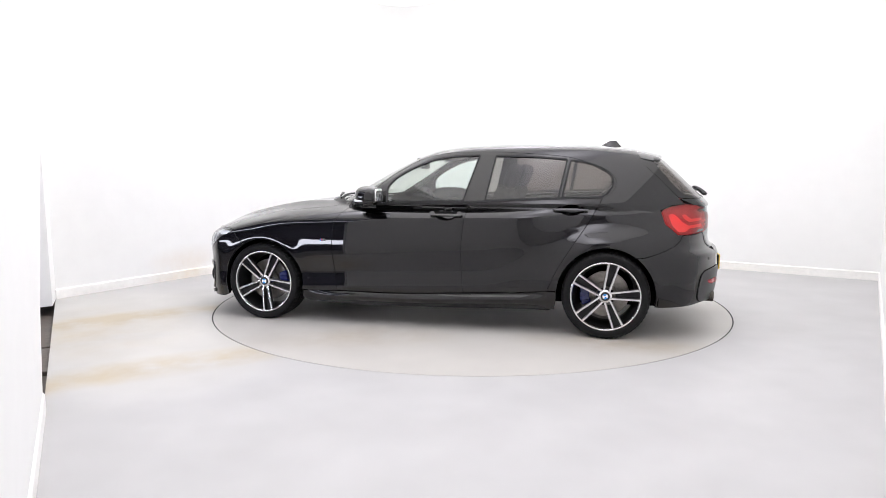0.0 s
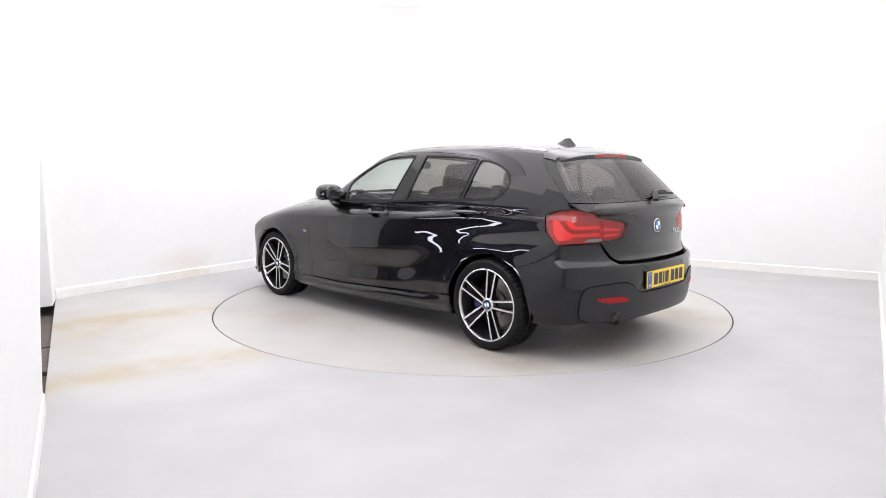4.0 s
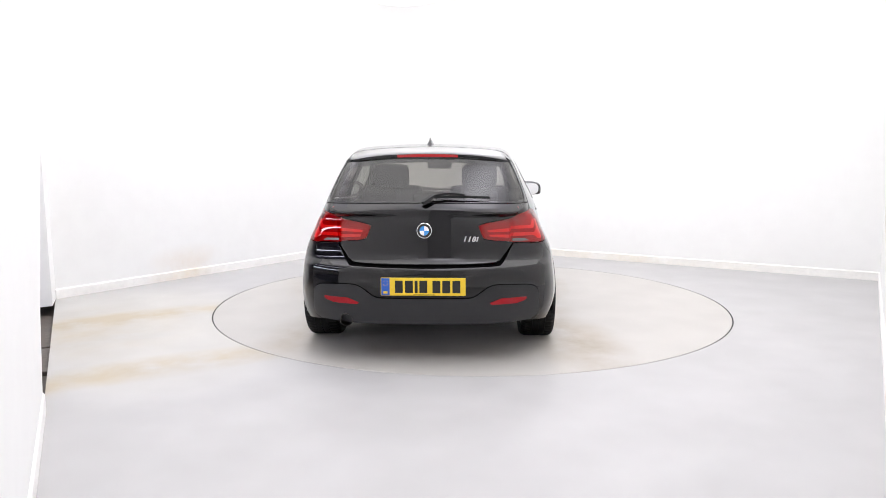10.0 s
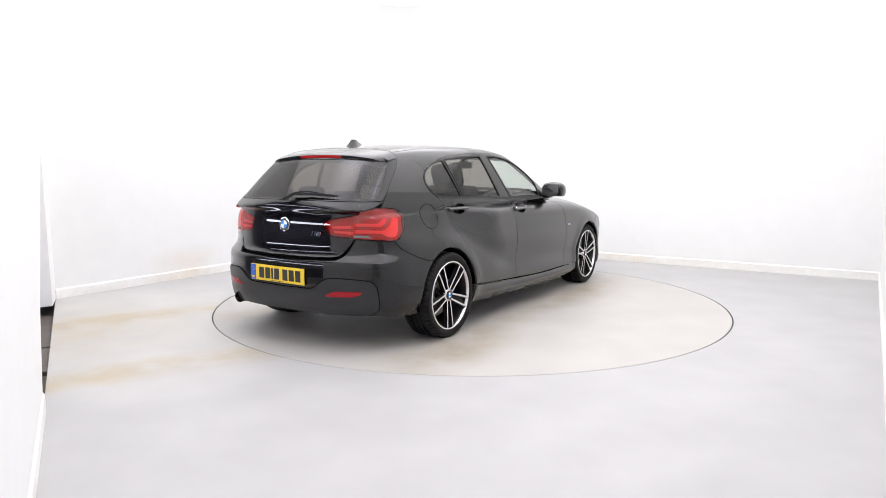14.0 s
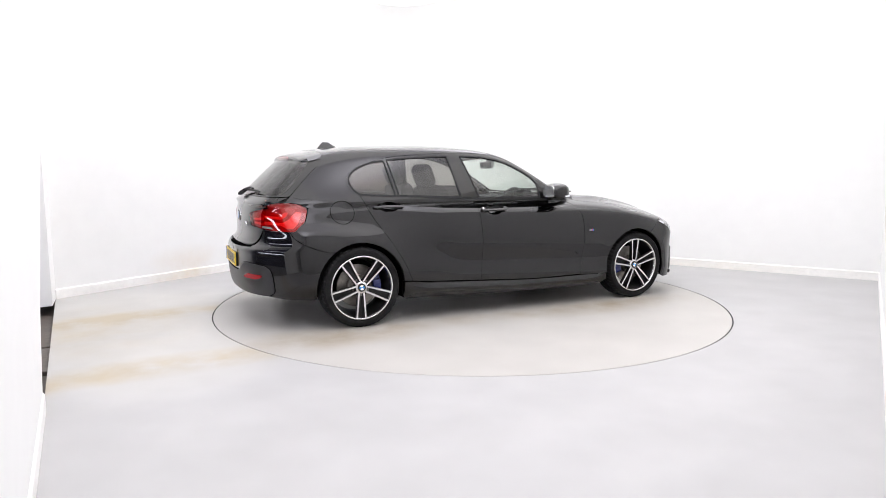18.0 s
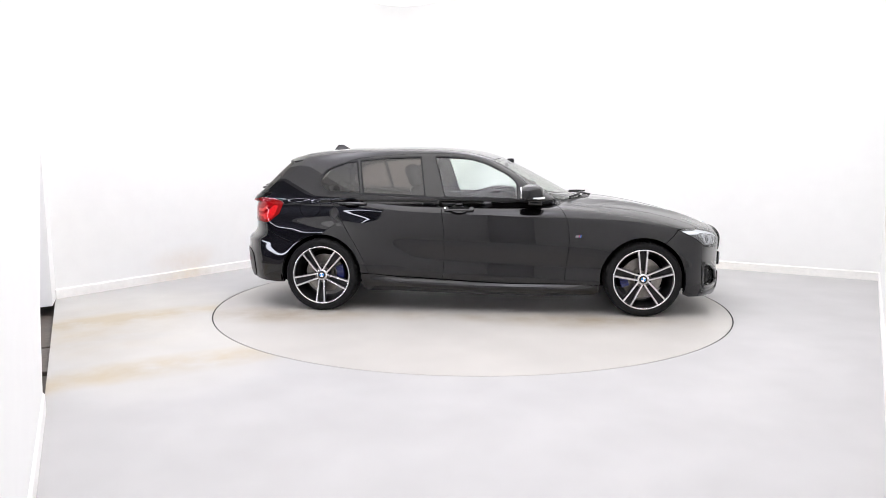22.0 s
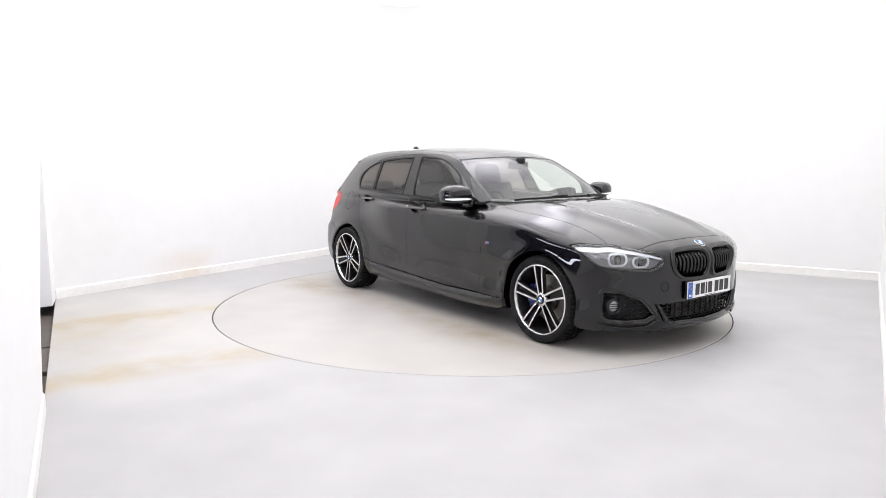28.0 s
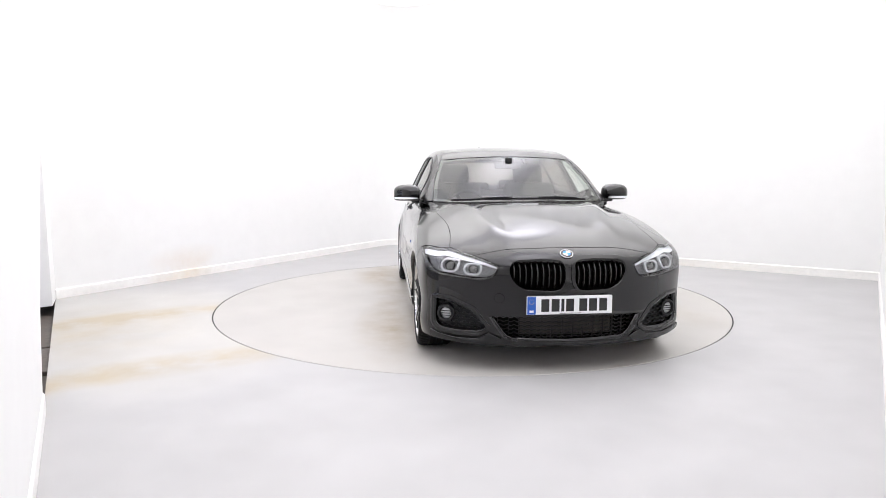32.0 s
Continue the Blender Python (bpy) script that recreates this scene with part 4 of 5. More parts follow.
VALANCE = loop(onto("hip", on("rear", [(0.0, 0.424)])), curve([(-1.42, 0.424), (-1.32, 0.428), (-1.265, 0.470), (-1.225, 0.496), (-1.17, 0.504), (-1.00, 0.494), (-0.935, 0.478), (-0.905, 0.440), (-0.892, 0.36), (-0.895, 0.30), (-0.945, 0.268)]),
               onto("hip", on("rear", [(0.62, 0.266), (0.40, 0.262), (0.2, 0.264), (0.0, 0.266)])), onto("hip", on("rear", [(0.0, z) for z in np.linspace(0.268, 0.422, 16)])))
joined("valance_groove", "hip", shrink(VALANCE, -0.006), VOID, car, "black groove round the valance", gap=0, depth=0.002, lift=0.002)
joined("rear_valance", "hip", VALANCE, GREY_TRIM, car, "satin dark grey lower bumper insert", gap=0, depth=0.005, lift=0.008)
panel("rear_reflector", "hip", rounded([(-0.995, 0.421), (-1.165, 0.422), (-1.228, 0.395), (-1.216, 0.384), (-1.07, 0.385), (-1.005, 0.402)], 0.01), REFLECT_RED, car, "red slim reflector", gap=0, depth=0.004, lift=0.013, cell=0.015)

# ---- black sheets that stand for shade behind the skin, and dark underside parts ----
INNER = loop(BELT + np.array([0, -0.004]), [(-1.75, 0.90)], arc(REAR_ARCH[0], REAR_ARCH[1], 0.375, 125, 0, 20), [(-0.96, 0.20), (0.96, 0.20)], arc(FRONT_ARCH[0], FRONT_ARCH[1], 0.375, 180, 70, 20), [(1.5, 0.72), (0.75, 0.86)])
panel("side_shade", "side", INNER, VOID, car, "black sheet for the shade inside the body side", gap=0, depth=0, lift=-0.045, cell=0.05)
joined("bumper_shade", "nose", shrink(NOSE_LINE, 0.01), VOID, car, "black sheet for the shade behind the front bumper", gap=0, depth=0, lift=-0.075, cell=0.04)
joined("bumper_shade", "hip", shrink(HIP_LINE, 0.01), VOID, car, "black sheet for the shade behind the rear bumper", gap=0, depth=0, lift=-0.05, cell=0.04)
bm = bmesh.new()
box(bm, (-1.80, -0.52, 0.19), (1.90, 0.56, 0.30), bevel=0.03)
box(bm, (-0.96, -0.79, 0.17), (0.96, 0.79, 0.30), bevel=0.02)
box(bm, (1.5, -0.44, 0.168), (2.015, 0.44, 0.182), bevel=0.004)
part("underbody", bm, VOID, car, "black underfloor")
for cx, cz, r in (FRONT_ARCH, REAR_ARCH):
    for s in (1, -1):
        v, f = lathe([(0.10, 0.30), (r + 0.012, 0.30), (r + 0.018, -0.03)], 36, math.pi * 1.1, radians(-9))
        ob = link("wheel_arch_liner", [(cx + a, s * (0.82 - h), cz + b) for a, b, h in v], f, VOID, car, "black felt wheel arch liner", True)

# ---- grilles ----
kid_ring = keyhole(shrink(KIDNEY, -0.004), shrink(KIDNEY, 0.014))
kid_obs = panel("kidney_grille", "front", kid_ring, GLOSS_BLACK, car, "gloss black rounded grille surround", gap=0, depth=0.035, lift=0.012, cell=0.012)
kid_back = panel("grille_backing", "front", KIDNEY, VOID, car, gap=0, depth=0, lift=-0.055, cell=0.03)


def inside(poly, x, y):
    a, b = poly, np.roll(poly, -1, 0)
    hit = ((a[:, 1] > y) != (b[:, 1] > y)) & (x < (b[:, 0] - a[:, 0]) * (y - a[:, 1]) / (b[:, 1] - a[:, 1] + 1e-12) + a[:, 0])
    return hit.sum() % 2 == 1


def upright_slats(poly, parents):
    xs = np.linspace(poly[:, 0].min() + 0.028, poly[:, 0].max() - 0.028, 9)
    for y in xs:
        zs = [z for z in np.linspace(poly[:, 1].min(), poly[:, 1].max(), 80) if inside(poly, y, z)]
        z = np.linspace(zs[0] + 0.006, zs[-1] - 0.006, 10)
        p = on("front", np.stack([np.full(10, y), z], 1))
        for s, par in zip((1, -1), parents):
            v, f = [], []
            for k, q in enumerate(p):
                t = k / 9
                out = 0.002 - 0.030 * abs(2 * t - 1) ** 4
                for dx, dy in ((out - 0.045, -0.004), (out - 0.004, -0.0045), (out, 0.0), (out - 0.004, 0.0045), (out - 0.045, 0.004)):
                    v.append((q[0] + dx, s * (q[1] + dy), q[2]))
                if k:
                    a, b = 5 * (k - 1), 5 * k
                    f += [(a + i, b + i, b + i + 1, a + i + 1) if s > 0 else (a + i + 1, b + i + 1, b + i, a + i) for i in range(4)]
            link("slat", v, f, GLOSS_BLACK, par, smooth=True)


upright_slats(shrink(KIDNEY, 0.012), kid_obs)


def bar_mesh(name, poly, chart, rows, cols, mat, lift, thick, wave, parents, tooth=0.05):
    """A grille of stepped cross bars and uprights inside an outline, laid behind the skin."""
    lines = []
    x0, x1, y0, y1 = poly[:, 0].min(), poly[:, 0].max(), poly[:, 1].min(), poly[:, 1].max()
    for r in range(rows):
        y = y0 + (y1 - y0) * (r + 0.7) / (rows + 0.4)
        xs = np.arange(x0, x1, 0.008)
        ys = y + wave * np.clip(np.sin(xs * 2 * math.pi / tooth) * 3, -1, 1)
        lines.append(np.stack([xs, ys], 1))
    for c in range(cols):
        x = x0 + (x1 - x0) * (c + 0.5) / cols
        ys = np.arange(y0, y1, 0.01)
        lines.append(np.stack([np.full(len(ys), x), ys], 1))
    V, F = [], []
    for l in lines:
        keep = [p for p in l if inside(poly, *p)]
        if len(keep) < 3:
            continue
        p, n = lay(chart, keep, lift)
        d = np.gradient(p, axis=0)
        d /= np.linalg.norm(d, axis=1)[:, None]
        u = np.cross(d, n)
        k0 = len(V)
        for q, a, b in zip(p, n, u):
            V += [q - b * thick, q - b * thick + a * 0.012, q + b * thick + a * 0.012, q + b * thick]
        for k in range(len(p) - 1):
            a, b = k0 + 4 * k, k0 + 4 * k + 4
            F += [(a + i, b + i, b + i + 1, a + i + 1) for i in range(3)]
    V = np.array(V)
    for s, par in zip((1, -1), parents):
        link(name, V * np.array([1, s, 1]), F if s > 0 else [q[::-1] for q in F], mat, par)


fog_trim = panel("fog_lamp_surround", "nose", FOG_HOLE, TRIM, car, "black plastic fog lamp bezel", gap=-0.004, depth=0, lift=-0.045, cell=0.03)
bar_mesh("grille_insert", shrink(FOG_HOLE, 0.006), "nose", 6, 0, TRIM, -0.035, 0.003, 0.006, fog_trim)
panel("fog_lamp_flange", "nose", keyhole(shrink(FOG_HOLE, -0.028), shrink(FOG_HOLE, 0.001)), PAINT, car, "", gap=0, depth=0.016, lift=0.003, cell=0.008, push=rolled("nose", FOG_HOLE, 0.014, 0.015, 0.006, 0.6))
panel("bumper_blade", "nose", rounded([(-0.715, 0.228), (-0.780, 0.208), (-0.900, 0.194), (-1.035, 0.200), (-1.100, 0.238), (-1.165, 0.205), (-1.130, 0.172), (-1.0, 0.166), (-0.85, 0.172), (-0.715, 0.196)], 0.012), PAINT, car, "", gap=0, depth=0.02, lift=0.016, cell=0.010)
low_trim = panel("lower_grille", "front", mirrored(LOW_GRILLE), VOID, car, "black lower air intake", mirror=False, gap=-0.035, depth=0, lift=-0.07, cell=0.04)
rad = panel("radiator", "front", rounded([(-0.30, 0.21), (0.30, 0.21), (0.30, 0.34), (-0.30, 0.34)], 0.01), BROWN, low_trim[0], "dusty brown radiator fins", mirror=False, gap=0, depth=0, lift=-0.06, cell=0.04)
bar_mesh("grille_insert", mirrored(LOW_GRILLE), "front", 6, 14, TRIM, -0.040, 0.0022, 0.004, low_trim, tooth=0.042)
panel("front_splitter", "front", mirrored(loop([(0.0, 0.198), (0.30, 0.202), (0.37, 0.227), (0.452, 0.337), (0.474, 0.337), (0.404, 0.218), (0.33, 0.182), (0.0, 0.174)])), PAINT, car, "glossy black intake lip", mirror=False, gap=0, depth=0.02, lift=0.006, cell=0.01,
      push=rolled("front", mirrored(LOW_GRILLE), 0.012, 0.012, 0.008))


# ---- lamps ----
HEAD = loop(LAMP_TOP_IN, LAMP_TOP, LAMP_LOW)
HEAD_Q = rounded(onto("nose", HEAD), 0.012)
head = panel("headlight", "nose", HEAD_Q, GLOSS_BLACK, car, "headlight with white light guides behind clear glass", gap=0.002, depth=0.04, lift=-0.050, cell=0.02)
rim = panel("headlight_rim", "nose", keyhole(shrink(HEAD_Q, 0.001), shrink(HEAD_Q, 0.006)), GLOSS_BLACK, car, gap=0, depth=0.05, lift=-0.001, cell=0.02)
glass = panel("headlight_lens", "nose", HEAD_Q, LENS, car, "clear headlight lens", gap=0.003, depth=0, lift=0.0, cell=0.02)
BROW_TOP = onto("nose", np.vstack([LAMP_TOP_IN, LAMP_TOP[1:]]))
BROW = loop(BROW_TOP + np.array([0.0, -0.006]), (BROW_TOP + np.stack([np.zeros(len(BROW_TOP)), -0.018 - 0.024 * np.linspace(0, 1, len(BROW_TOP))], 1))[::-1])
brow = panel("light_guide", "nose", BROW, LAMP_WHITE, car, "white brow light strip", gap=0, depth=0.006, lift=-0.018, cell=0.02)
inner = panel("lamp_reflector", "nose", shrink(HEAD_Q, 0.010), LAMP_GREY, car, "grey lamp housing", gap=0, depth=0, lift=-0.042, cell=0.03)
for i in (0, 1):
    for o in (rim, glass, brow, inner):
        o[i].parent = head[i]


def turned(name, profile, place, way, mat, parent, label="", n=28, roll=0.0):
    """A lathe part at a place, its axis along a way."""
    v, f = lathe(profile, n)
    q = Vector(way).to_track_quat("Z", "Y").to_matrix().to_4x4()
    m = Matrix.Translation(Vector([float(c) for c in place])) @ q @ Matrix.Rotation(roll, 4, "Z")
    me = [m @ Vector(c) for c in v]
    bm = bmesh.new()
    vs = [bm.verts.new(c) for c in me]
    for c in f:
        if len(set(me[i].to_tuple(6) for i in c)) >= 3:
            try:
                bm.faces.new([vs[i] for i in c])
            except ValueError:
                pass
    bmesh.ops.remove_doubles(bm, verts=bm.verts, dist=1e-6)
    return part(name, bm, mat, parent, label)


for s, i in ((1, 0), (-1, 1)):
    for q, z, rx, rz in ((-0.842, 0.640, 0.064, 0.050), (-0.996, 0.622, 0.056, 0.044)):
        p, n = lay("nose", [(q, z)], -0.034)
        p, n = p[0] * (1, s, 1), n[0] * (1, s, 1)
        aim = Vector((n[0] + 0.9, n[1], n[2] * 0.5)).normalized()
        r = rz * 0.66
        turned("projector_bezel", [(r * 1.22, -0.004), (r * 1.2, 0.008), (r * 1.06, 0.010), (r, 0.002)], p, aim, LAMP_GREY, head[i], "grey projector bezel")
        turned("projector", [(0.0, 0.016), (r * 0.4, 0.014), (r * 0.75, 0.007), (r * 1.02, -0.004)], p, aim, DARK_GLASS, head[i], "dark glass projector")
RING = ((-0.62, -1.0), (0.62, -1.0), (1.0, -0.45), (1.0, 0.55), (0.72, 1.0), (-0.72, 1.0), (-1.0, 0.55), (-1.0, -0.45))
for q, z, rx, rz in ((-0.842, 0.640, 0.064, 0.050), (-0.996, 0.622, 0.056, 0.044)):
    outer = rounded([(q + rx * a, z + rz * b) for a, b in RING], 0.018)
    for i, o in enumerate(panel("light_ring", "nose", keyhole(outer, shrink(outer, 0.0115)), LAMP_RING, car, "white daytime light ring", gap=0, depth=0.012, lift=-0.020, cell=0.012)):
        o.parent = head[i]
for k in range(4):
    q = -0.722 - 0.013 * k
    fin = rounded([(q, 0.660 - 0.006 * k), (q - 0.008, 0.658 - 0.006 * k), (q - 0.008, 0.694), (q, 0.696)], 0.002)
    for i, o in enumerate(panel("lamp_fin", "nose", fin, LAMP_GREY, car, "", gap=0, depth=0.010, lift=-0.022, cell=0.02)):
        o.parent = head[i]

red_backs = panel("tail_light", "hip", TAIL_OUT, LAMP_RED, car, "red wraparound tail light", gap=0.003, depth=0.03, lift=-0.022, cell=0.02)
lens = panel("tail_light_lens", "hip", TAIL_OUT, RED_LENS, car, "glossy red lens", gap=0.003, depth=0.018, lift=0.003, cell=0.02)
g1 = rounded([(-0.735, 0.895), (-0.770, 0.900), (-0.800, 0.845), (-0.850, 0.815), (-1.045, 0.818), (-1.045, 0.795), (-0.86, 0.795), (-0.815, 0.772), (-0.760, 0.775), (-0.735, 0.82)], 0.012)
g2 = rounded([(-0.815, 0.895), (-0.840, 0.898), (-0.880, 0.862), (-1.045, 0.862), (-1.045, 0.842), (-0.865, 0.840), (-0.825, 0.862)], 0.01)
gl = panel("light_guide", "hip", g1, LAMP_LIGHT, car, "bright red light bar", gap=0, depth=0.004, lift=-0.012, cell=0.02)
gl2 = panel("light_guide", "hip", g2, LAMP_LIGHT, car, "bright red light bar", gap=0, depth=0.004, lift=-0.013, cell=0.02)
rv = panel("reversing_lamp", "hip", rounded([(-0.95, 0.781), (-1.04, 0.783), (-1.04, 0.768), (-0.92, 0.764)], 0.004), REVERSE, car, "clear reversing lamp strip", gap=0, depth=0.003, lift=0.0035, cell=0.02)
for i in (0, 1):
    for o in (lens, gl, gl2, rv):
        o[i].parent = red_backs[i]
in_backs = panel("tail_light", "rear", TAIL_IN, LAMP_RED, car, "red tailgate lamp", gap=0.003, depth=0.03, lift=-0.022, cell=0.02)
lens = panel("tail_light_lens", "rear", TAIL_IN, RED_LENS, car, "glossy red lens", gap=0.003, depth=0.018, lift=0.003, cell=0.02)
g3 = panel("light_guide", "rear", rounded([(0.545, 0.848), (0.395, 0.838), (0.395, 0.824), (0.545, 0.826)], 0.005), LAMP_LIGHT, car, "bright red light bar", gap=0, depth=0.004, lift=-0.012, cell=0.02)
g4 = panel("light_guide", "rear", rounded([(0.545, 0.806), (0.405, 0.810), (0.410, 0.796), (0.545, 0.786)], 0.005), LAMP_LIGHT, car, "bright red light bar", gap=0, depth=0.004, lift=-0.012, cell=0.02)
for i in (0, 1):
    for o in (lens, g3, g4):
        o[i].parent = in_backs[i]

for s, i in ((1, 0), (-1, 1)):
    p, n = lay("nose", [(-0.824, 0.333)], -0.012)
    p, aim = p[0] * (1, s, 1), Vector((1.0, 0.35 * s, 0.0)).normalized()
    turned("fog_lamp_ring", [(0.034, -0.02), (0.036, 0.006), (0.043, 0.012), (0.055, 0.004), (0.060, -0.03)], p, aim, TRIM, fog_trim[i], "black fog lamp ring")
    turned("fog_lamp", [(0.0, 0.002), (0.010, 0.0015), (0.024, -0.001), (0.034, -0.005), (0.036, -0.012)], p, aim, FOG, fog_trim[i], "round fog lamp behind ribbed glass")
    bm = bmesh.new()
    turn = aim.to_track_quat("Z", "Y").to_matrix().to_4x4()
    for h in (-0.014, 0.0, 0.014):
        box(bm, (-0.028, h - 0.0022, -0.004), (0.028, h + 0.0022, 0.0045), Matrix.Translation(Vector([float(c) for c in p])) @ turn, bevel=0.001, seg=1)
    p, n = lay("nose", [(-0.842, 0.393)], -0.040)
    turned("parking_sensor", [(0.0, 0.006), (0.010, 0.006), (0.012, 0.004), (0.012, -0.004)], p[0] * (1, s, 1), n[0] * (1, s, 1), GLOSS_BLACK, fog_trim[i], "round black parking sensor", n=16)
    part("lens_rib", bm, TRIM, fog_trim[i], "dark ribs of the fog lamp", smooth=False)


# ---- wheels ----
def loft(sections, close=True):
    v = [p for s in sections for p in s]
    n, f = len(sections[0]), []
    for k in range(len(sections) - 1):
        a, b = k * n, (k + 1) * n
        f += [(a + i, b + i, b + (i + 1) % n, a + (i + 1) % n) for i in range(n if close else n - 1)]
    if close:
        f += [tuple(range(n))[::-1], tuple(range(len(v) - n, len(v)))]
    return v, f


def solid(name, v, f, mat, parent, label="", angle=40):
    bm = bmesh.new()
    vs = [bm.verts.new(c) for c in v]
    for q in f:
        try:
            bm.faces.new([vs[i] for i in q])
        except ValueError:
            pass
    return part(name, bm, mat, parent, label, angle=angle)


def tyre_mesh():
    prof = [(0.236, 0.092), (0.244, 0.101), (0.256, 0.107), (0.276, 0.111), (0.292, 0.108), (0.302, 0.099), (0.308, 0.089), (0.311, 0.078), (0.312, 0.060), (0.312, 0.047), (0.305, 0.046), (0.305, 0.037), (0.312, 0.036),
            (0.312, 0.006), (0.305, 0.005), (0.305, -0.005), (0.312, -0.006), (0.312, -0.036), (0.305, -0.037), (0.305, -0.046), (0.312, -0.047), (0.312, -0.060), (0.311, -0.078), (0.308, -0.089), (0.302, -0.099), (0.292, -0.108), (0.276, -0.111), (0.240, -0.100)]
    n, v, f, k = 216, [], [], len(prof)
    for i in range(n):
        for j, (r, h) in enumerate(prof):
            a = 2 * math.pi * (i + 0.9 * (abs(h) > 0.04) * (h - 0.05) / 0.06) / n
            cut = (i % 4 == 0) and 0.296 < r and (abs(h) > 0.047)
            q = r - 0.005 * cut
            v.append((q * math.cos(a), q * math.sin(a), h))
        a, b = i * k, ((i + 1) % n) * k
        f += [(a + j, b + j, b + j + 1, a + j + 1) for j in range(k - 1)]
    return [(x, y, h * 1.06) for x, y, h in v], f


def bar(points, halves, heights, foot):
    """A spoke bar: its middle line, half widths, face heights, and how deep it goes: body and face."""
    v, f, face, ff = [], [], [], []
    for k, ((x, y), w, h) in enumerate(zip(points, halves, heights)):
        v += [(x, y - w - 0.002, h - foot), (x, y - w, h), (x, y + w, h), (x, y + w + 0.002, h - foot)]
        face += [(x, y - w * 0.90, h + 0.0012), (x, y + w * 0.90, h + 0.0012)]
        if k:
            a, b = 4 * (k - 1), 4 * k
            f += [(a + i, b + i, b + i + 1, a + i + 1) for i in range(3)]
            ff.append((2 * k - 2, 2 * k, 2 * k + 1, 2 * k - 1))
    return v, f, face, ff


def spun(v, ang):
    c, s = math.cos(ang), math.sin(ang)
    return [(x * c - y * s, x * s + y * c, z) for x, y, z in v]


def roundel(parent, place, way, r, ring=CHROME, roll=0.0):
    """A round enamel badge with a dark ring and four quarters in two colours."""
    base = turned("badge", [(0.0, 0.003), (r * 0.95, 0.003), (r, 0.0), (r, -0.004)], place, way, ring, parent, "round enamel badge with blue and white quarters", roll=roll)
    turned("badge_ring", [(r * 0.60, 0.0045), (r * 0.86, 0.0045), (r * 0.88, 0.002)], place, way, INK, base, "dark badge ring", roll=roll)
    q = Vector(way).to_track_quat("Z", "Y").to_matrix().to_4x4()
    m = Matrix.Translation(Vector([float(c) for c in place])) @ q @ Matrix.Rotation(roll, 4, "Z")
    for i in range(4):
        v, f = lathe([(0.0005, 0.006), (r * 0.58, 0.006), (r * 0.60, 0.003)], 8, math.pi / 2, math.pi / 2 * i)
        link("badge_quarter", [m @ Vector(c) for c in v], f, SKY_BLUE if i % 2 else WHITE, base)
    return base


def first_wheel():
    v, f = lathe([(0.236, 0.096), (0.230, 0.088), (0.223, 0.062), (0.212, 0.02), (0.205, -0.03), (0.203, -0.085), (0.236, -0.10)], 96)
    w = link("wheel", v, f, DARK_ALLOY, None, "alloy wheel with five bright twin spokes", True)
    v, f = lathe([(0.232, 0.094), (0.237, 0.110), (0.239, 0.1125), (0.246, 0.1125), (0.249, 0.108), (0.249, 0.094)], 96)
    link("rim", v, f, SILVER, w, "machined bright rim edge", True)
    v, f = tyre_mesh()
    solid("tyre", v, f, RUBBER, w, "black low-profile tyre", angle=24)
    rr = [0.040, 0.070, 0.105, 0.140, 0.155, 0.190, 0.236]
    off = [0.0195, 0.0220, 0.0250, 0.0275, 0.0288, 0.0318, 0.0350]
    half = [0.0072, 0.0070, 0.0070, 0.0076, 0.0068, 0.0068, 0.0078]
    high = [0.090, 0.094, 0.098, 0.102, 0.104, 0.107, 0.110]
    for i in range(5):
        a = 2 * math.pi * i / 5
        for s in (1, -1):
            v, f, fv, ff = bar([(r, s * o) for r, o in zip(rr, off)], half, high, 0.032)
            sp = link("spoke", spun(v, a), f, DARK_ALLOY, w)
            link("spoke_face", spun(fv, a), ff, SILVER, sp, "machined bright spoke face")
        web = []
        for r, o, h in zip(rr[1:], off[1:], high[1:]):
            web += [(r, -o, h - 0.028), (r, o, h - 0.028)]
        link("spoke_web", spun(web, a), [(2 * k, 2 * k + 2, 2 * k + 3, 2 * k + 1) for k in range(len(rr) - 2)], DARK_ALLOY, w)
        turned("wheel_bolt", [(0.0, 0.088), (0.008, 0.088), (0.0085, 0.07)], spun([(0.060, 0, -0.010)], a + math.pi / 5)[0], (0, 0, 1), DARK_ALLOY, w, n=10)
    v, f = lathe([(0.0, 0.0905), (0.046, 0.0905), (0.049, 0.086), (0.056, 0.066), (0.070, 0.0)], 40)
    link("hub", v, f, SILVER, w, "machined hub centre", True)
    roundel(w, (0, 0, 0.0925), (0, 0, 1), 0.033, ring=INK)
    return w


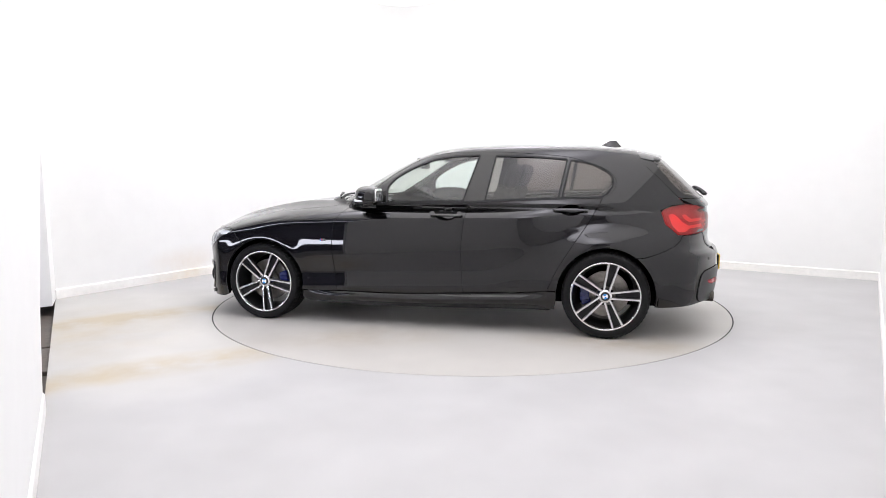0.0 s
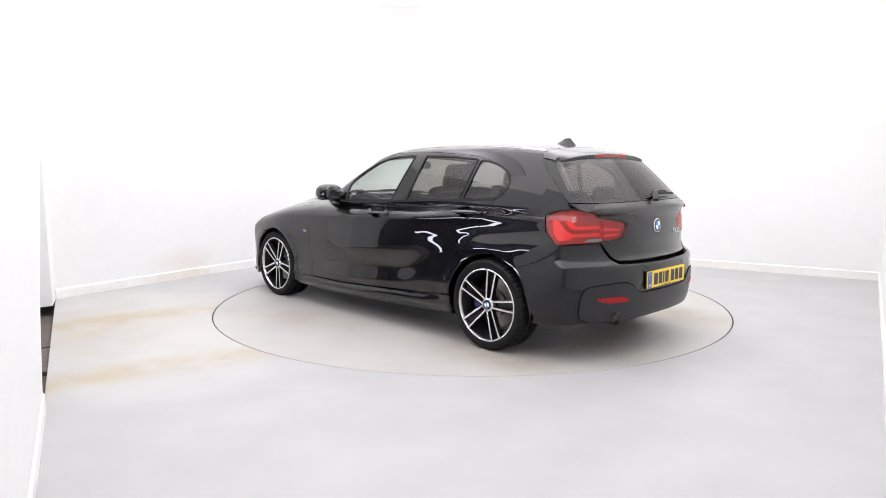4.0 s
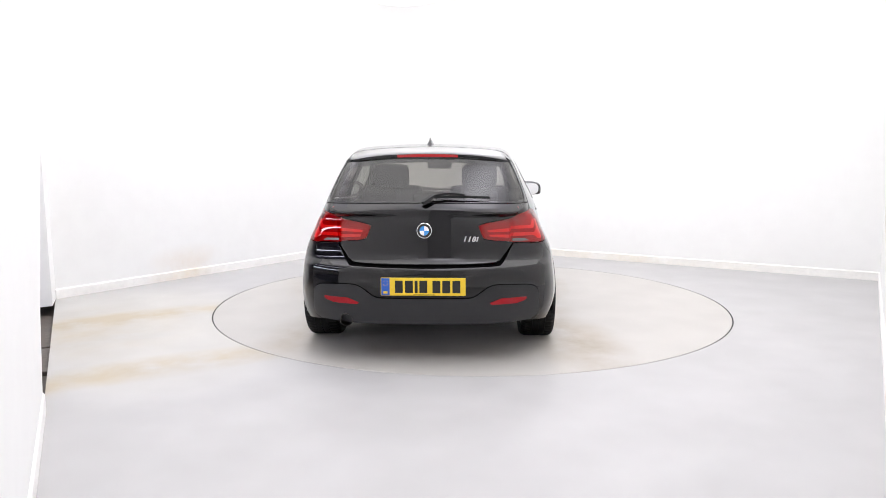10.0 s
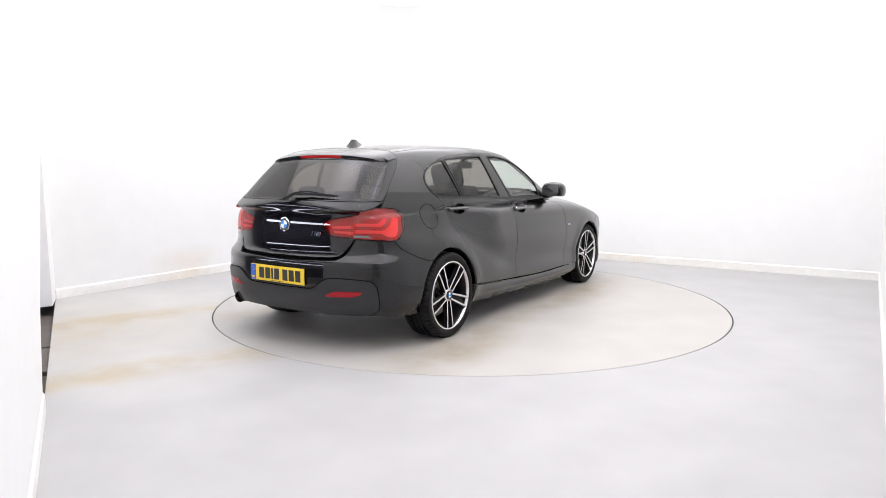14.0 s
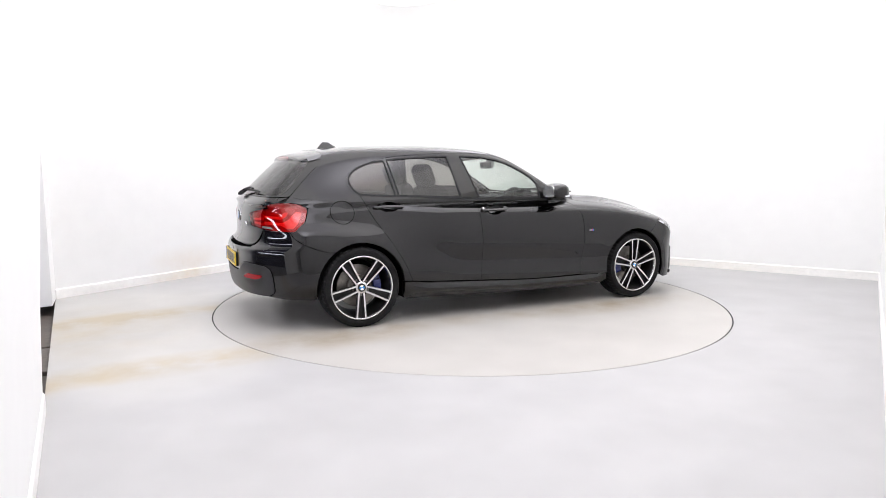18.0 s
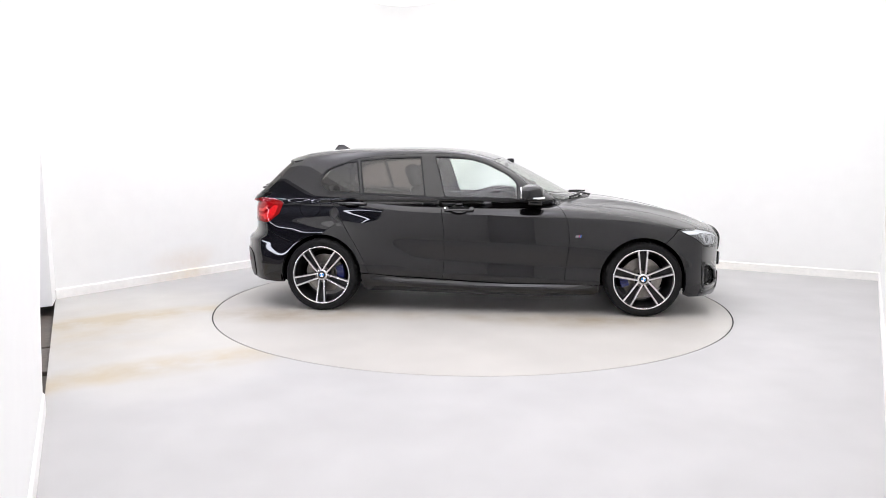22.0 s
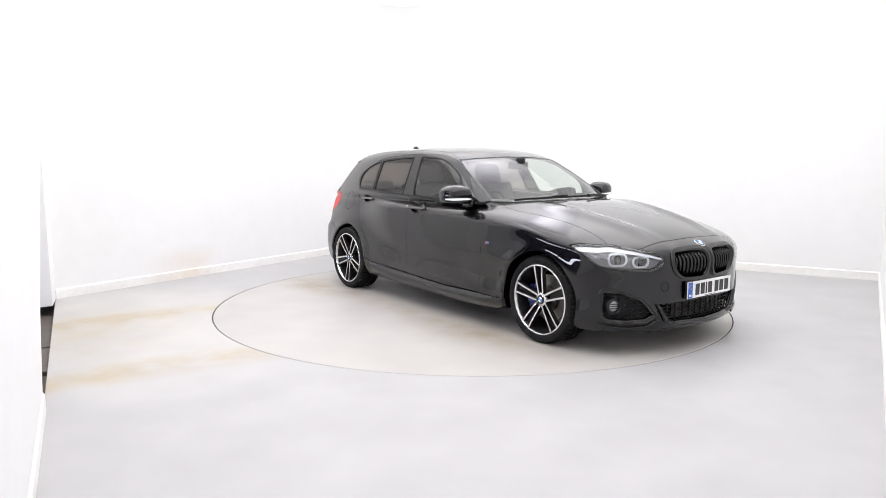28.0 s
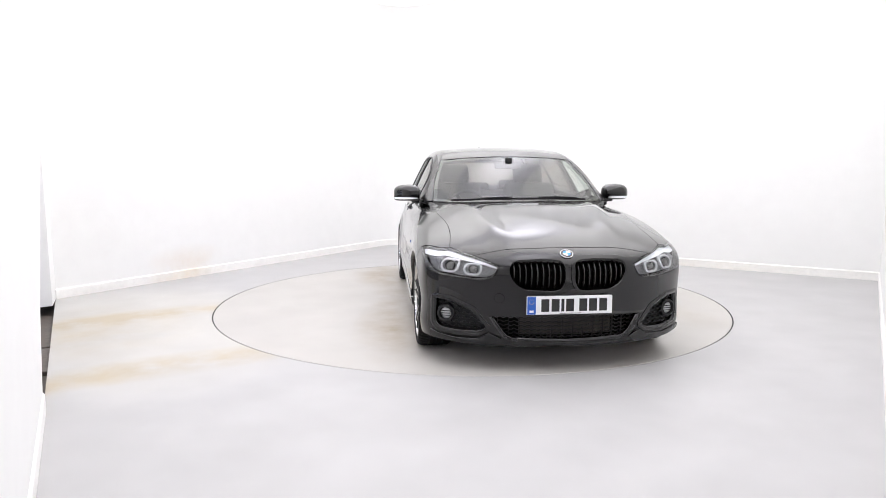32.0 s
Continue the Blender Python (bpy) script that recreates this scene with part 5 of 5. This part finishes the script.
base_wheel = first_wheel()
for k, (x, s, ang) in enumerate(((1.345, 1, -46), (-1.345, 1, -31), (1.345, -1, 21), (-1.345, -1, 51))):
    w = base_wheel if k == 0 else copy_thing(base_wheel, Matrix())
    w.parent = car
    w.matrix_basis = pose(x, (0.748 if x > 0 else 0.764) * s, 0.308, -90 * s, 0, 0) @ Matrix.Rotation(radians(ang), 4, "Z")
    disc = turned("brake_disc", [(0.055, 0.02), (0.085, 0.02), (0.09, 0.0), (0.165, 0.0), (0.168, -0.01), (0.165, -0.022), (0.09, -0.022)], (x, 0.752 * s, 0.308), (0, s, 0), STEEL, car, "worn steel brake disc", n=48)
    cal, toward = bmesh.new(), (-1 if x > 0 else 1)
    for i in range(5):
        a = radians(-22 + 11 * i)
        m = Matrix.Translation((x, 0.752 * s, 0.308)) @ Matrix.Rotation(-a if toward > 0 else a, 4, "Y")
        box(cal, (toward * 0.148 - 0.034, -0.035, -0.018), (toward * 0.148 + 0.034, 0.040 if abs(i - 2) < 2 else 0.030, 0.018), m @ Matrix.Scale(s, 4, (0, 1, 0)), bevel=0.006, seg=1)
    part("brake_caliper", cal, BLUE, disc, "blue painted brake caliper")


# ---- mirrors, spoiler, aerial, wipers, exhaust ----
def door_mirror(s):
    secs = []
    for y, cx, cz, rx, rz in ((0.772, 0.445, 1.000, 0.055, 0.034), (0.782, 0.442, 1.004, 0.080, 0.047), (0.805, 0.436, 1.008, 0.094, 0.056), (0.86, 0.430, 1.010, 0.100, 0.060), (0.91, 0.424, 1.009, 0.097, 0.059), (0.95, 0.416, 1.005, 0.086, 0.054), (0.974, 0.408, 1.000, 0.066, 0.045), (0.984, 0.400, 0.996, 0.04, 0.030)):
        ring = []
        for i in range(32):
            a = 2 * math.pi * i / 32
            c, q = math.cos(a), math.sin(a)
            x = cx + rx * math.copysign(abs(c) ** 0.8, c)
            z = cz + rz * math.copysign(abs(q) ** 0.75, q) * (1.22 if q > 0 else 1.02)
            ring.append((max(x, 0.340 + (y - 0.77) * 0.03), s * y, z))
        secs.append(ring)
    v, f = loft(secs)
    shell = solid("door_mirror", v, f, PAINT, car, "glossy black door mirror with a white indicator strip")
    glass_pts = [(0.337, s * (0.878 + 0.082 * math.copysign(abs(math.cos(a)) ** 0.7, math.cos(a))), 1.010 + 0.054 * math.copysign(abs(math.sin(a)) ** 0.7, math.sin(a))) for a in np.linspace(0, 2 * math.pi, 28, endpoint=False)]
    back = [(x + 0.008, y, z) for x, y, z in glass_pts]
    v, f = loft([glass_pts, back])
    solid("mirror_glass", v, f, material("mirror_silver", (0.85, 0.86, 0.87), 0.02, 1.0) if s > 0 else bpy.data.materials["mirror_silver"], shell, "silvered mirror glass")
    strip = []
    for y, x, w in ((0.800, 0.532, 0.003), (0.84, 0.534, 0.007), (0.90, 0.526, 0.008), (0.945, 0.506, 0.008), (0.968, 0.478, 0.007), (0.980, 0.435, 0.006)):
        strip.append([(x + 0.004, s * (y + 0.004), 0.974 + w), (x + 0.004, s * (y + 0.004), 0.974 - w), (x - 0.02, s * (y - 0.006), 0.974 - w), (x - 0.02, s * (y - 0.006), 0.974 + w)])
    v, f = loft(strip)
    solid("indicator", v, f, LAMP_WHITE, shell, "white indicator strip")
    bm = bmesh.new()
    box(bm, (0.395, 0.755, 0.935), (0.490, 0.845, 0.965), Matrix.Scale(s, 4, (0, 1, 0)), bevel=0.012)
    box(bm, (0.400, 0.745, 0.905), (0.520, 0.785, 0.968), Matrix.Scale(s, 4, (0, 1, 0)), bevel=0.012)
    part("mirror_foot", bm, GLOSS_BLACK, shell, "gloss black mirror foot")


door_mirror(1)
door_mirror(-1)

secs = []
for y in np.linspace(-0.556, 0.556, 33):
    e = max(0.0, (abs(y) - 0.49) / 0.066) ** 2
    x1 = -1.742 + 0.13 * y * y + 0.05 * e
    zt = 1.316 - 0.085 * y * y - 0.25 * y ** 4 - 0.012 * e
    zr = float(on("top", [(-1.548, y)])[0, 2])
    secs.append([(-1.548, y, zr - 0.001), (-1.60, y, zr * 0.62 + zt * 0.38 + 0.006), (-1.66, y, zr * 0.30 + zt * 0.70 + 0.006), (x1 + 0.012, y, zt + 0.006), (x1 - 0.002, y, zt - 0.003), (x1 + 0.008, y, zt - 0.052 + 0.025 * e),
                 (x1 + 0.03, y, zt - 0.058 + 0.026 * e), (-1.64, y, zt - 0.054 + 0.024 * e), (-1.56, y, zr - 0.03)])
v, f = loft(secs)
spoiler = solid("roof_spoiler", v, f, PAINT, car, "glossy black roof spoiler", angle=50)
secs = []
for y in np.linspace(-0.20, 0.20, 15):
    x1, zt = -1.746 + 0.13 * y * y, 1.316 - 0.085 * y * y - 0.25 * y ** 4
    secs.append([(x1 + 0.001, y, zt - 0.005), (x1 + 0.005, y, zt - 0.026), (x1 + 0.024, y, zt - 0.026), (x1 + 0.024, y, zt - 0.005)])
v, f = loft(secs)
solid("brake_light", v, f, material("brake_light_red", (0.45, 0.01, 0.012), 0.15, coat=0.5), spoiler, "red high-level brake light")

secs = []
for t in np.linspace(0, 1, 9):
    z = 1.376 + 0.058 * t
    x0, x1 = -1.232 - 0.115 * t ** 0.8, -1.447 + 0.05 * t
    w = 0.030 * (1 - t) ** 1.3 + 0.004
    xs = np.linspace(x0, x1, 9)
    prof = [(x, w * math.sin(math.pi * min(1, k / 8 * 0.8 + 0.12)) ** 0.8) for k, x in enumerate(xs)]
    secs.append([(x, q, z) for x, q in prof] + [(x, -q, z) for x, q in prof[::-1]])
v, f = loft(secs)
solid("roof_aerial", v, f, PAINT, car, "black shark-fin roof aerial", angle=60)


def strut(name, pts, w, h, mat, parent, label=""):
    """A tapering bar through places: half widths w, half heights h."""
    secs = []
    for k, p in enumerate(pts):
        p = Vector(p)
        d = (Vector(pts[min(k + 1, len(pts) - 1)]) - Vector(pts[max(k - 1, 0)])).normalized()
        u = d.cross(Vector((0, 0, 1))).normalized()
        n = u.cross(d)
        a, b = w[min(k, len(w) - 1)], h[min(k, len(h) - 1)]
        secs.append([tuple(p + u * a * i + n * b * j) for i, j in ((1, 1), (-1, 1), (-1, -1), (1, -1))])
    v, f = loft(secs)
    return solid(name, v, f, mat, parent, label, angle=20)


def off_skin(chart, pts, lift):
    p, n = lay(chart, pts, lift)
    return [tuple(q) for q in p]


wip = strut("rear_wiper", off_skin("rear", [(0.008, 0.988), (-0.02, 1.004), (-0.055, 1.028), (-0.14, 1.043), (-0.25, 1.036)], 0.030), [0.018, 0.018, 0.013, 0.010, 0.007], [0.010, 0.010, 0.008, 0.006, 0.005], TRIM, car, "black rear wiper arm")
strut("wiper_blade", off_skin("rear", [(-0.02, 1.030), (-0.2, 1.034), (-0.405, 1.026)], 0.016), [0.004], [0.008], TRIM, wip, "black rubber blade")
for pts, blade in (([(0.945, 0.10), (0.90, 0.22), (0.835, 0.42)], [(0.80, 0.50), (0.865, 0.25), (0.915, -0.02)]), ([(0.945, -0.36), (0.90, -0.30), (0.90, -0.10)], [(0.76, -0.55), (0.86, -0.28), (0.905, 0.05)])):
    wp = strut("windscreen_wiper", off_skin("top", pts, 0.030), [0.012, 0.009, 0.006], [0.007, 0.006, 0.005], TRIM, car, "black wiper arm")
    strut("wiper_blade", off_skin("top", blade, 0.016), [0.006], [0.008], TRIM, wp, "black rubber blade")
turned("exhaust_pipe", [(0.040, -0.14), (0.041, 0.030), (0.038, 0.034), (0.035, 0.028), (0.034, -0.10), (0.0, -0.10)], (-2.085, 0.492, 0.279), (-1, 0, -0.05), material("sooted_steel", (0.10, 0.09, 0.082), 0.35, 1.0, grain=(60, 0.5, 12)), car, "sooty steel exhaust tailpipe", n=32)


# ---- plates and badges ----
def number_plate(x, z, face, mat, label):
    """A plate with a blue end band; its writing is plain dark bars."""
    sx = 1 if x > 0 else -1
    bm = bmesh.new()
    box(bm, (-0.26, -0.0555, -0.004), (0.26, 0.0555, 0.004), bevel=0.003, seg=1)
    m = Matrix.Translation((x, 0.004 if x < 0 else 0.0, z)) @ Matrix.Rotation(radians(90 * sx), 4, "Z") @ Matrix.Rotation(radians(90 - face), 4, "X")
    bmesh.ops.transform(bm, matrix=m, verts=bm.verts)
    plate = part("number_plate", bm, mat, car, label)

    def bit(name, x0, y0, x1, y1, mt, rise=0.0046):
        b = bmesh.new()
        box(b, (x0, y0, 0.0035), (x1, y1, rise))
        bmesh.ops.transform(b, matrix=m, verts=b.verts)
        part(name, b, mt, plate, smooth=False)
    bit("blue_band", -0.256, -0.053, -0.205, 0.053, PLATE_BLUE)
    bit("band_mark", -0.243, -0.042, -0.218, -0.028, WHITE if x > 0 else YELLOW, 0.0052)
    for k in range(10):
        a = 2 * math.pi * k / 10
        bit("band_dot", -0.2305 + 0.014 * math.cos(a) - 0.0015, 0.022 + 0.014 * math.sin(a) - 0.0015, -0.2305 + 0.014 * math.cos(a) + 0.0015, 0.022 + 0.014 * math.sin(a) + 0.0015, YELLOW, 0.0052)
    for c in (-0.148, -0.086, -0.042, 0.002, 0.082, 0.142, 0.204):
        w = 0.009 if c in (-0.042,) else 0.024
        bit("plate_bar", c - w, -0.038, c + w, 0.038, INK)
    bit("maker_line", -0.06, -0.051, 0.07, -0.0475, INK)
    for c in (-0.19, 0.236):
        turned("plate_screw", [(0.0, 0.008), (0.006, 0.0075), (0.007, 0.004)], m @ Vector((c, 0, 0)), m.to_3x3() @ Vector((0, 0, 1)), mat, plate, n=12)


number_plate(-2.186, 0.502, 0, YELLOW, "yellow number plate with dark bars")
number_plate(2.110, 0.417, 0, WHITE_PLATE, "white number plate with dark bars")
bm = bmesh.new()
box(bm, (2.085, -0.255, 0.36), (2.106, 0.255, 0.474), bevel=0.004)
part("plate_holder", bm, TRIM, car, "black plate holder")
bm = bmesh.new()
box(bm, (-2.182, -0.25, 0.445), (-2.15, 0.258, 0.558), bevel=0.004)
part("plate_holder", bm, TRIM, car, "black plate holder")

for chart, uv, r, par in (("rear", (0.0, 0.838), 0.049, tailgate), ("top", (2.022, 0.0), 0.041, front_bumper)):
    p, n = lay(chart, [uv], 0.004)
    roundel(par, p[0], n[0], r)


def mark(name, chart, pts, mat, parent, lift=0.005, cell=0.03):
    return panel(name, chart, pts, mat, parent, mirror=False, gap=0, depth=0.004, lift=lift, cell=cell)[0]


# raised chrome model figures on the tailgate
writing = bpy.data.curves.new("model_mark", "FONT")
writing.body, writing.size, writing.shear, writing.extrude, writing.offset, writing.space_character = "118i", 0.043, 0.25, 0.002, 0.0013, 1.12
holder = new("model_mark", writing)
letters = bpy.data.meshes.new_from_object(holder)
bpy.data.objects.remove(holder)
p, n = lay("rear", [(-0.236, 0.772)], 0.003)
flat = Matrix.Translation(Vector([float(c) for c in p[0]])) @ Matrix(((0, 0, -1, 0), (-1, 0, 0, 0), (0, 1, 0, 0), (0, 0, 0, 1)))
letters.transform(flat @ Matrix.Scale(1.15, 4, (1, 0, 0)))
letters.transform(Matrix.Translation(p[0]) @ Matrix.Rotation(radians(-4), 4, "Z") @ Matrix.Translation(-Vector(p[0])))
letters.materials.append(CHROME)
model_mark = new("model_mark", letters)
model_mark.parent = tailgate
tagged(model_mark, "slanted chrome model figures")
# small striped badges on the front wings
for i, (mt, w) in enumerate(((SKY_BLUE, 0.005), (DEEP_BLUE, 0.005), (BADGE_RED, 0.005), (LAMP_GREY, 0.026))):
    x0 = 0.830 - (0, 0.006, 0.012, 0.018)[i]
    panel("wing_badge", "side", loop([(x0, 0.652), (x0 + 0.005, 0.670), (x0 + 0.005 - w, 0.670), (x0 - w, 0.652)]), mt, car, "small striped chrome badge", gap=0, depth=0.003, lift=0.004, cell=0.03)

# fuel flap outline on the car's right flank
ring = keyhole(ellipse(-1.459, 0.882, 0.094, 0.088, 40), ellipse(-1.459, 0.882, 0.0905, 0.0845, 40))
p, f, n = skin("rail", onto("rail", side(ring)), gap=0, depth=0, lift=0.0012, cell=0.02)
link("fuel_flap", p * np.array([1, -1, 1]), [q[::-1] for q in f], VOID, car, "round fuel flap joint", True, n * np.array([1, -1, 1]))
# tow-eye cover in the front bumper, parking sensors in the rear
for s, z in ((-1, 0.452),):
    ring = keyhole(ellipse(0.41, z, 0.030, 0.030, 28), ellipse(0.41, z, 0.028, 0.028, 28))
    p, f, n = skin("front", ring, gap=0, depth=0, lift=0.001, cell=0.02)
    link("tow_eye_cover", p * np.array([1, s, 1]), [q[::-1] for q in f], VOID, front_bumper, "round towing cover joint", True, n * np.array([1, s, 1]))
for y in (-0.62, -0.25, 0.25, 0.62):
    p, n = lay("rear", [(y, 0.575)], 0.0005)
    turned("parking_sensor", [(0.0, 0.001), (0.009, 0.001), (0.010, 0.0)], p[0], n[0], GLOSS_BLACK, rear_bumper, n=16)
p, n = lay("side", [(-0.285, 0.868)], 0.026)
turned("door_lock", [(0.0, 0.003), (0.007, 0.003), (0.008, 0.0)], p[0] * (1, -1, 1), n[0] * (1, -1, 1), CHROME, front_doors[1], "round chrome lock", n=14)


# ---- inside of the car (right-hand drive) ----
def cushion(name, lo, hi, m, mat, parent, label="", bevel=0.05):
    bm = bmesh.new()
    box(bm, lo, hi, m, bevel=bevel, seg=3)
    return part(name, bm, mat, parent, label, angle=60)


def front_seat(s):
    m = Matrix.Translation((-0.10, 0.365 * s, 0.36))
    seat = cushion("seat", (-0.26, -0.25, -0.02), (0.28, 0.25, 0.16), m @ Matrix.Rotation(radians(-6), 4, "Y"), CLOTH, car, "dark cloth front seat")
    b = m @ Matrix.Translation((-0.25, 0, 0.08)) @ Matrix.Rotation(radians(-20), 4, "Y")
    cushion("seat_back", (-0.06, -0.25, 0.0), (0.07, 0.25, 0.66), b, CLOTH, seat)
    cushion("headrest", (-0.055, -0.145, 0.655), (0.050, 0.145, 0.855), b, CLOTH, seat, bevel=0.05)
    for y in (-0.06, 0.06):
        bm = bmesh.new()
        box(bm, (-0.005, y - 0.006, 0.58), (0.007, y + 0.006, 0.70), b)
        part("headrest_post", bm, CHROME, seat, smooth=False)


front_seat(1)
front_seat(-1)
m = Matrix.Translation((-0.98, 0, 0.38))
bench = cushion("rear_bench", (-0.22, -0.62, -0.04), (0.26, 0.62, 0.14), m, CLOTH, car, "dark cloth rear bench")
b = m @ Matrix.Translation((-0.22, 0, 0.05)) @ Matrix.Rotation(radians(-24), 4, "Y")
cushion("bench_back", (-0.06, -0.62, 0.0), (0.06, 0.62, 0.58), b, CLOTH, bench)
for y in (-0.36, 0.0, 0.36):
    cushion("headrest", (-0.045, y - 0.12, 0.585), (0.04, y + 0.12, 0.70 if y else 0.67), b, CLOTH, bench, bevel=0.035)
cushion("parcel_shelf", (-1.86, -0.60, 0.90), (-1.32, 0.60, 0.925), None, DASH, car, "dark parcel shelf", bevel=0.008)
cushion("dashboard", (0.42, -0.70, 0.62), (0.80, 0.70, 0.925), None, DASH, car, "dark soft dashboard", bevel=0.06)
cushion("centre_console", (-0.30, -0.11, 0.34), (0.46, 0.11, 0.62), None, DASH, car, "dark centre console", bevel=0.04)
cushion("instrument_hood", (0.34, -0.52, 0.90), (0.52, -0.22, 0.955), None, DASH, car, "instrument cowl", bevel=0.025)
cushion("cabin_floor", (-1.9, -0.70, 0.29), (0.85, 0.70, 0.34), None, VOID, car, "black carpeted cabin floor", bevel=0.01)
bm = bmesh.new()
mm = Matrix.Translation((0.24, -0.365, 0.86)) @ Matrix.Rotation(radians(-65), 4, "Y")
k, tube = 40, 10
vs = [[bm.verts.new(mm @ Vector(((0.18 + 0.016 * math.cos(q)) * math.cos(a), (0.18 + 0.016 * math.cos(q)) * math.sin(a), 0.016 * math.sin(q)))) for q in np.linspace(0, 2 * math.pi, tube, endpoint=False)] for a in np.linspace(0, 2 * math.pi, k, endpoint=False)]
for i in range(k):
    for j in range(tube):
        bm.faces.new((vs[i][j], vs[(i + 1) % k][j], vs[(i + 1) % k][(j + 1) % tube], vs[i][(j + 1) % tube]))
wheel_rim = part("steering_wheel", bm, DASH, car, "black three-spoke steering wheel")
bm = bmesh.new()
box(bm, (-0.06, -0.07, -0.03), (0.06, 0.07, 0.02), mm, bevel=0.02)
for a in (90, 210, 330):
    box(bm, (0.05, -0.016, -0.008), (0.175, 0.016, 0.006), mm @ Matrix.Rotation(radians(a), 4, "Z"), bevel=0.005)
part("steering_hub", bm, DASH, wheel_rim)
bm = bmesh.new()
box(bm, (0.20, -0.115, 1.205), (0.235, 0.115, 1.268), bevel=0.016)
box(bm, (0.22, -0.03, 1.25), (0.285, 0.03, 1.30), bevel=0.01)
part("rear_view_mirror", bm, DASH, car, "black rear-view mirror")
panel("headliner", "top", mirrored(loop(SCREEN_TOP - np.array([0.04, 0]), ROOF_SIDE[::-1], [(-1.545, 0.0)]), 1), LINER, car, "pale grey headliner", mirror=False, gap=0.0, depth=0, lift=-0.030, cell=0.06)
panel("door_trim", "side", loop(BELT + np.array([0, -0.002]), [(-1.12, 0.80), (-0.90, 0.50), (0.5, 0.45)]), DASH, car, "dark door lining", gap=0.01, depth=0.02, lift=-0.075, cell=0.08)


# ---- what moves: the turntable and the car on it turn together, clockwise from above ----
PIVOT = Vector((-0.119, -0.284, 0))     # the turntable's axis, in the car's space


def motions():
    rows_table, rows_car = [], []
    for i in range(33):
        turn = Matrix.Rotation(radians(168.43 - 7.821 * i), 4, "Z")
        rows_table.append((i, turn))
        rows_car.append((i, turn @ Matrix.Translation(-PIVOT)))
    walk(turntable, rows_table)
    walk(car, rows_car)


motions()
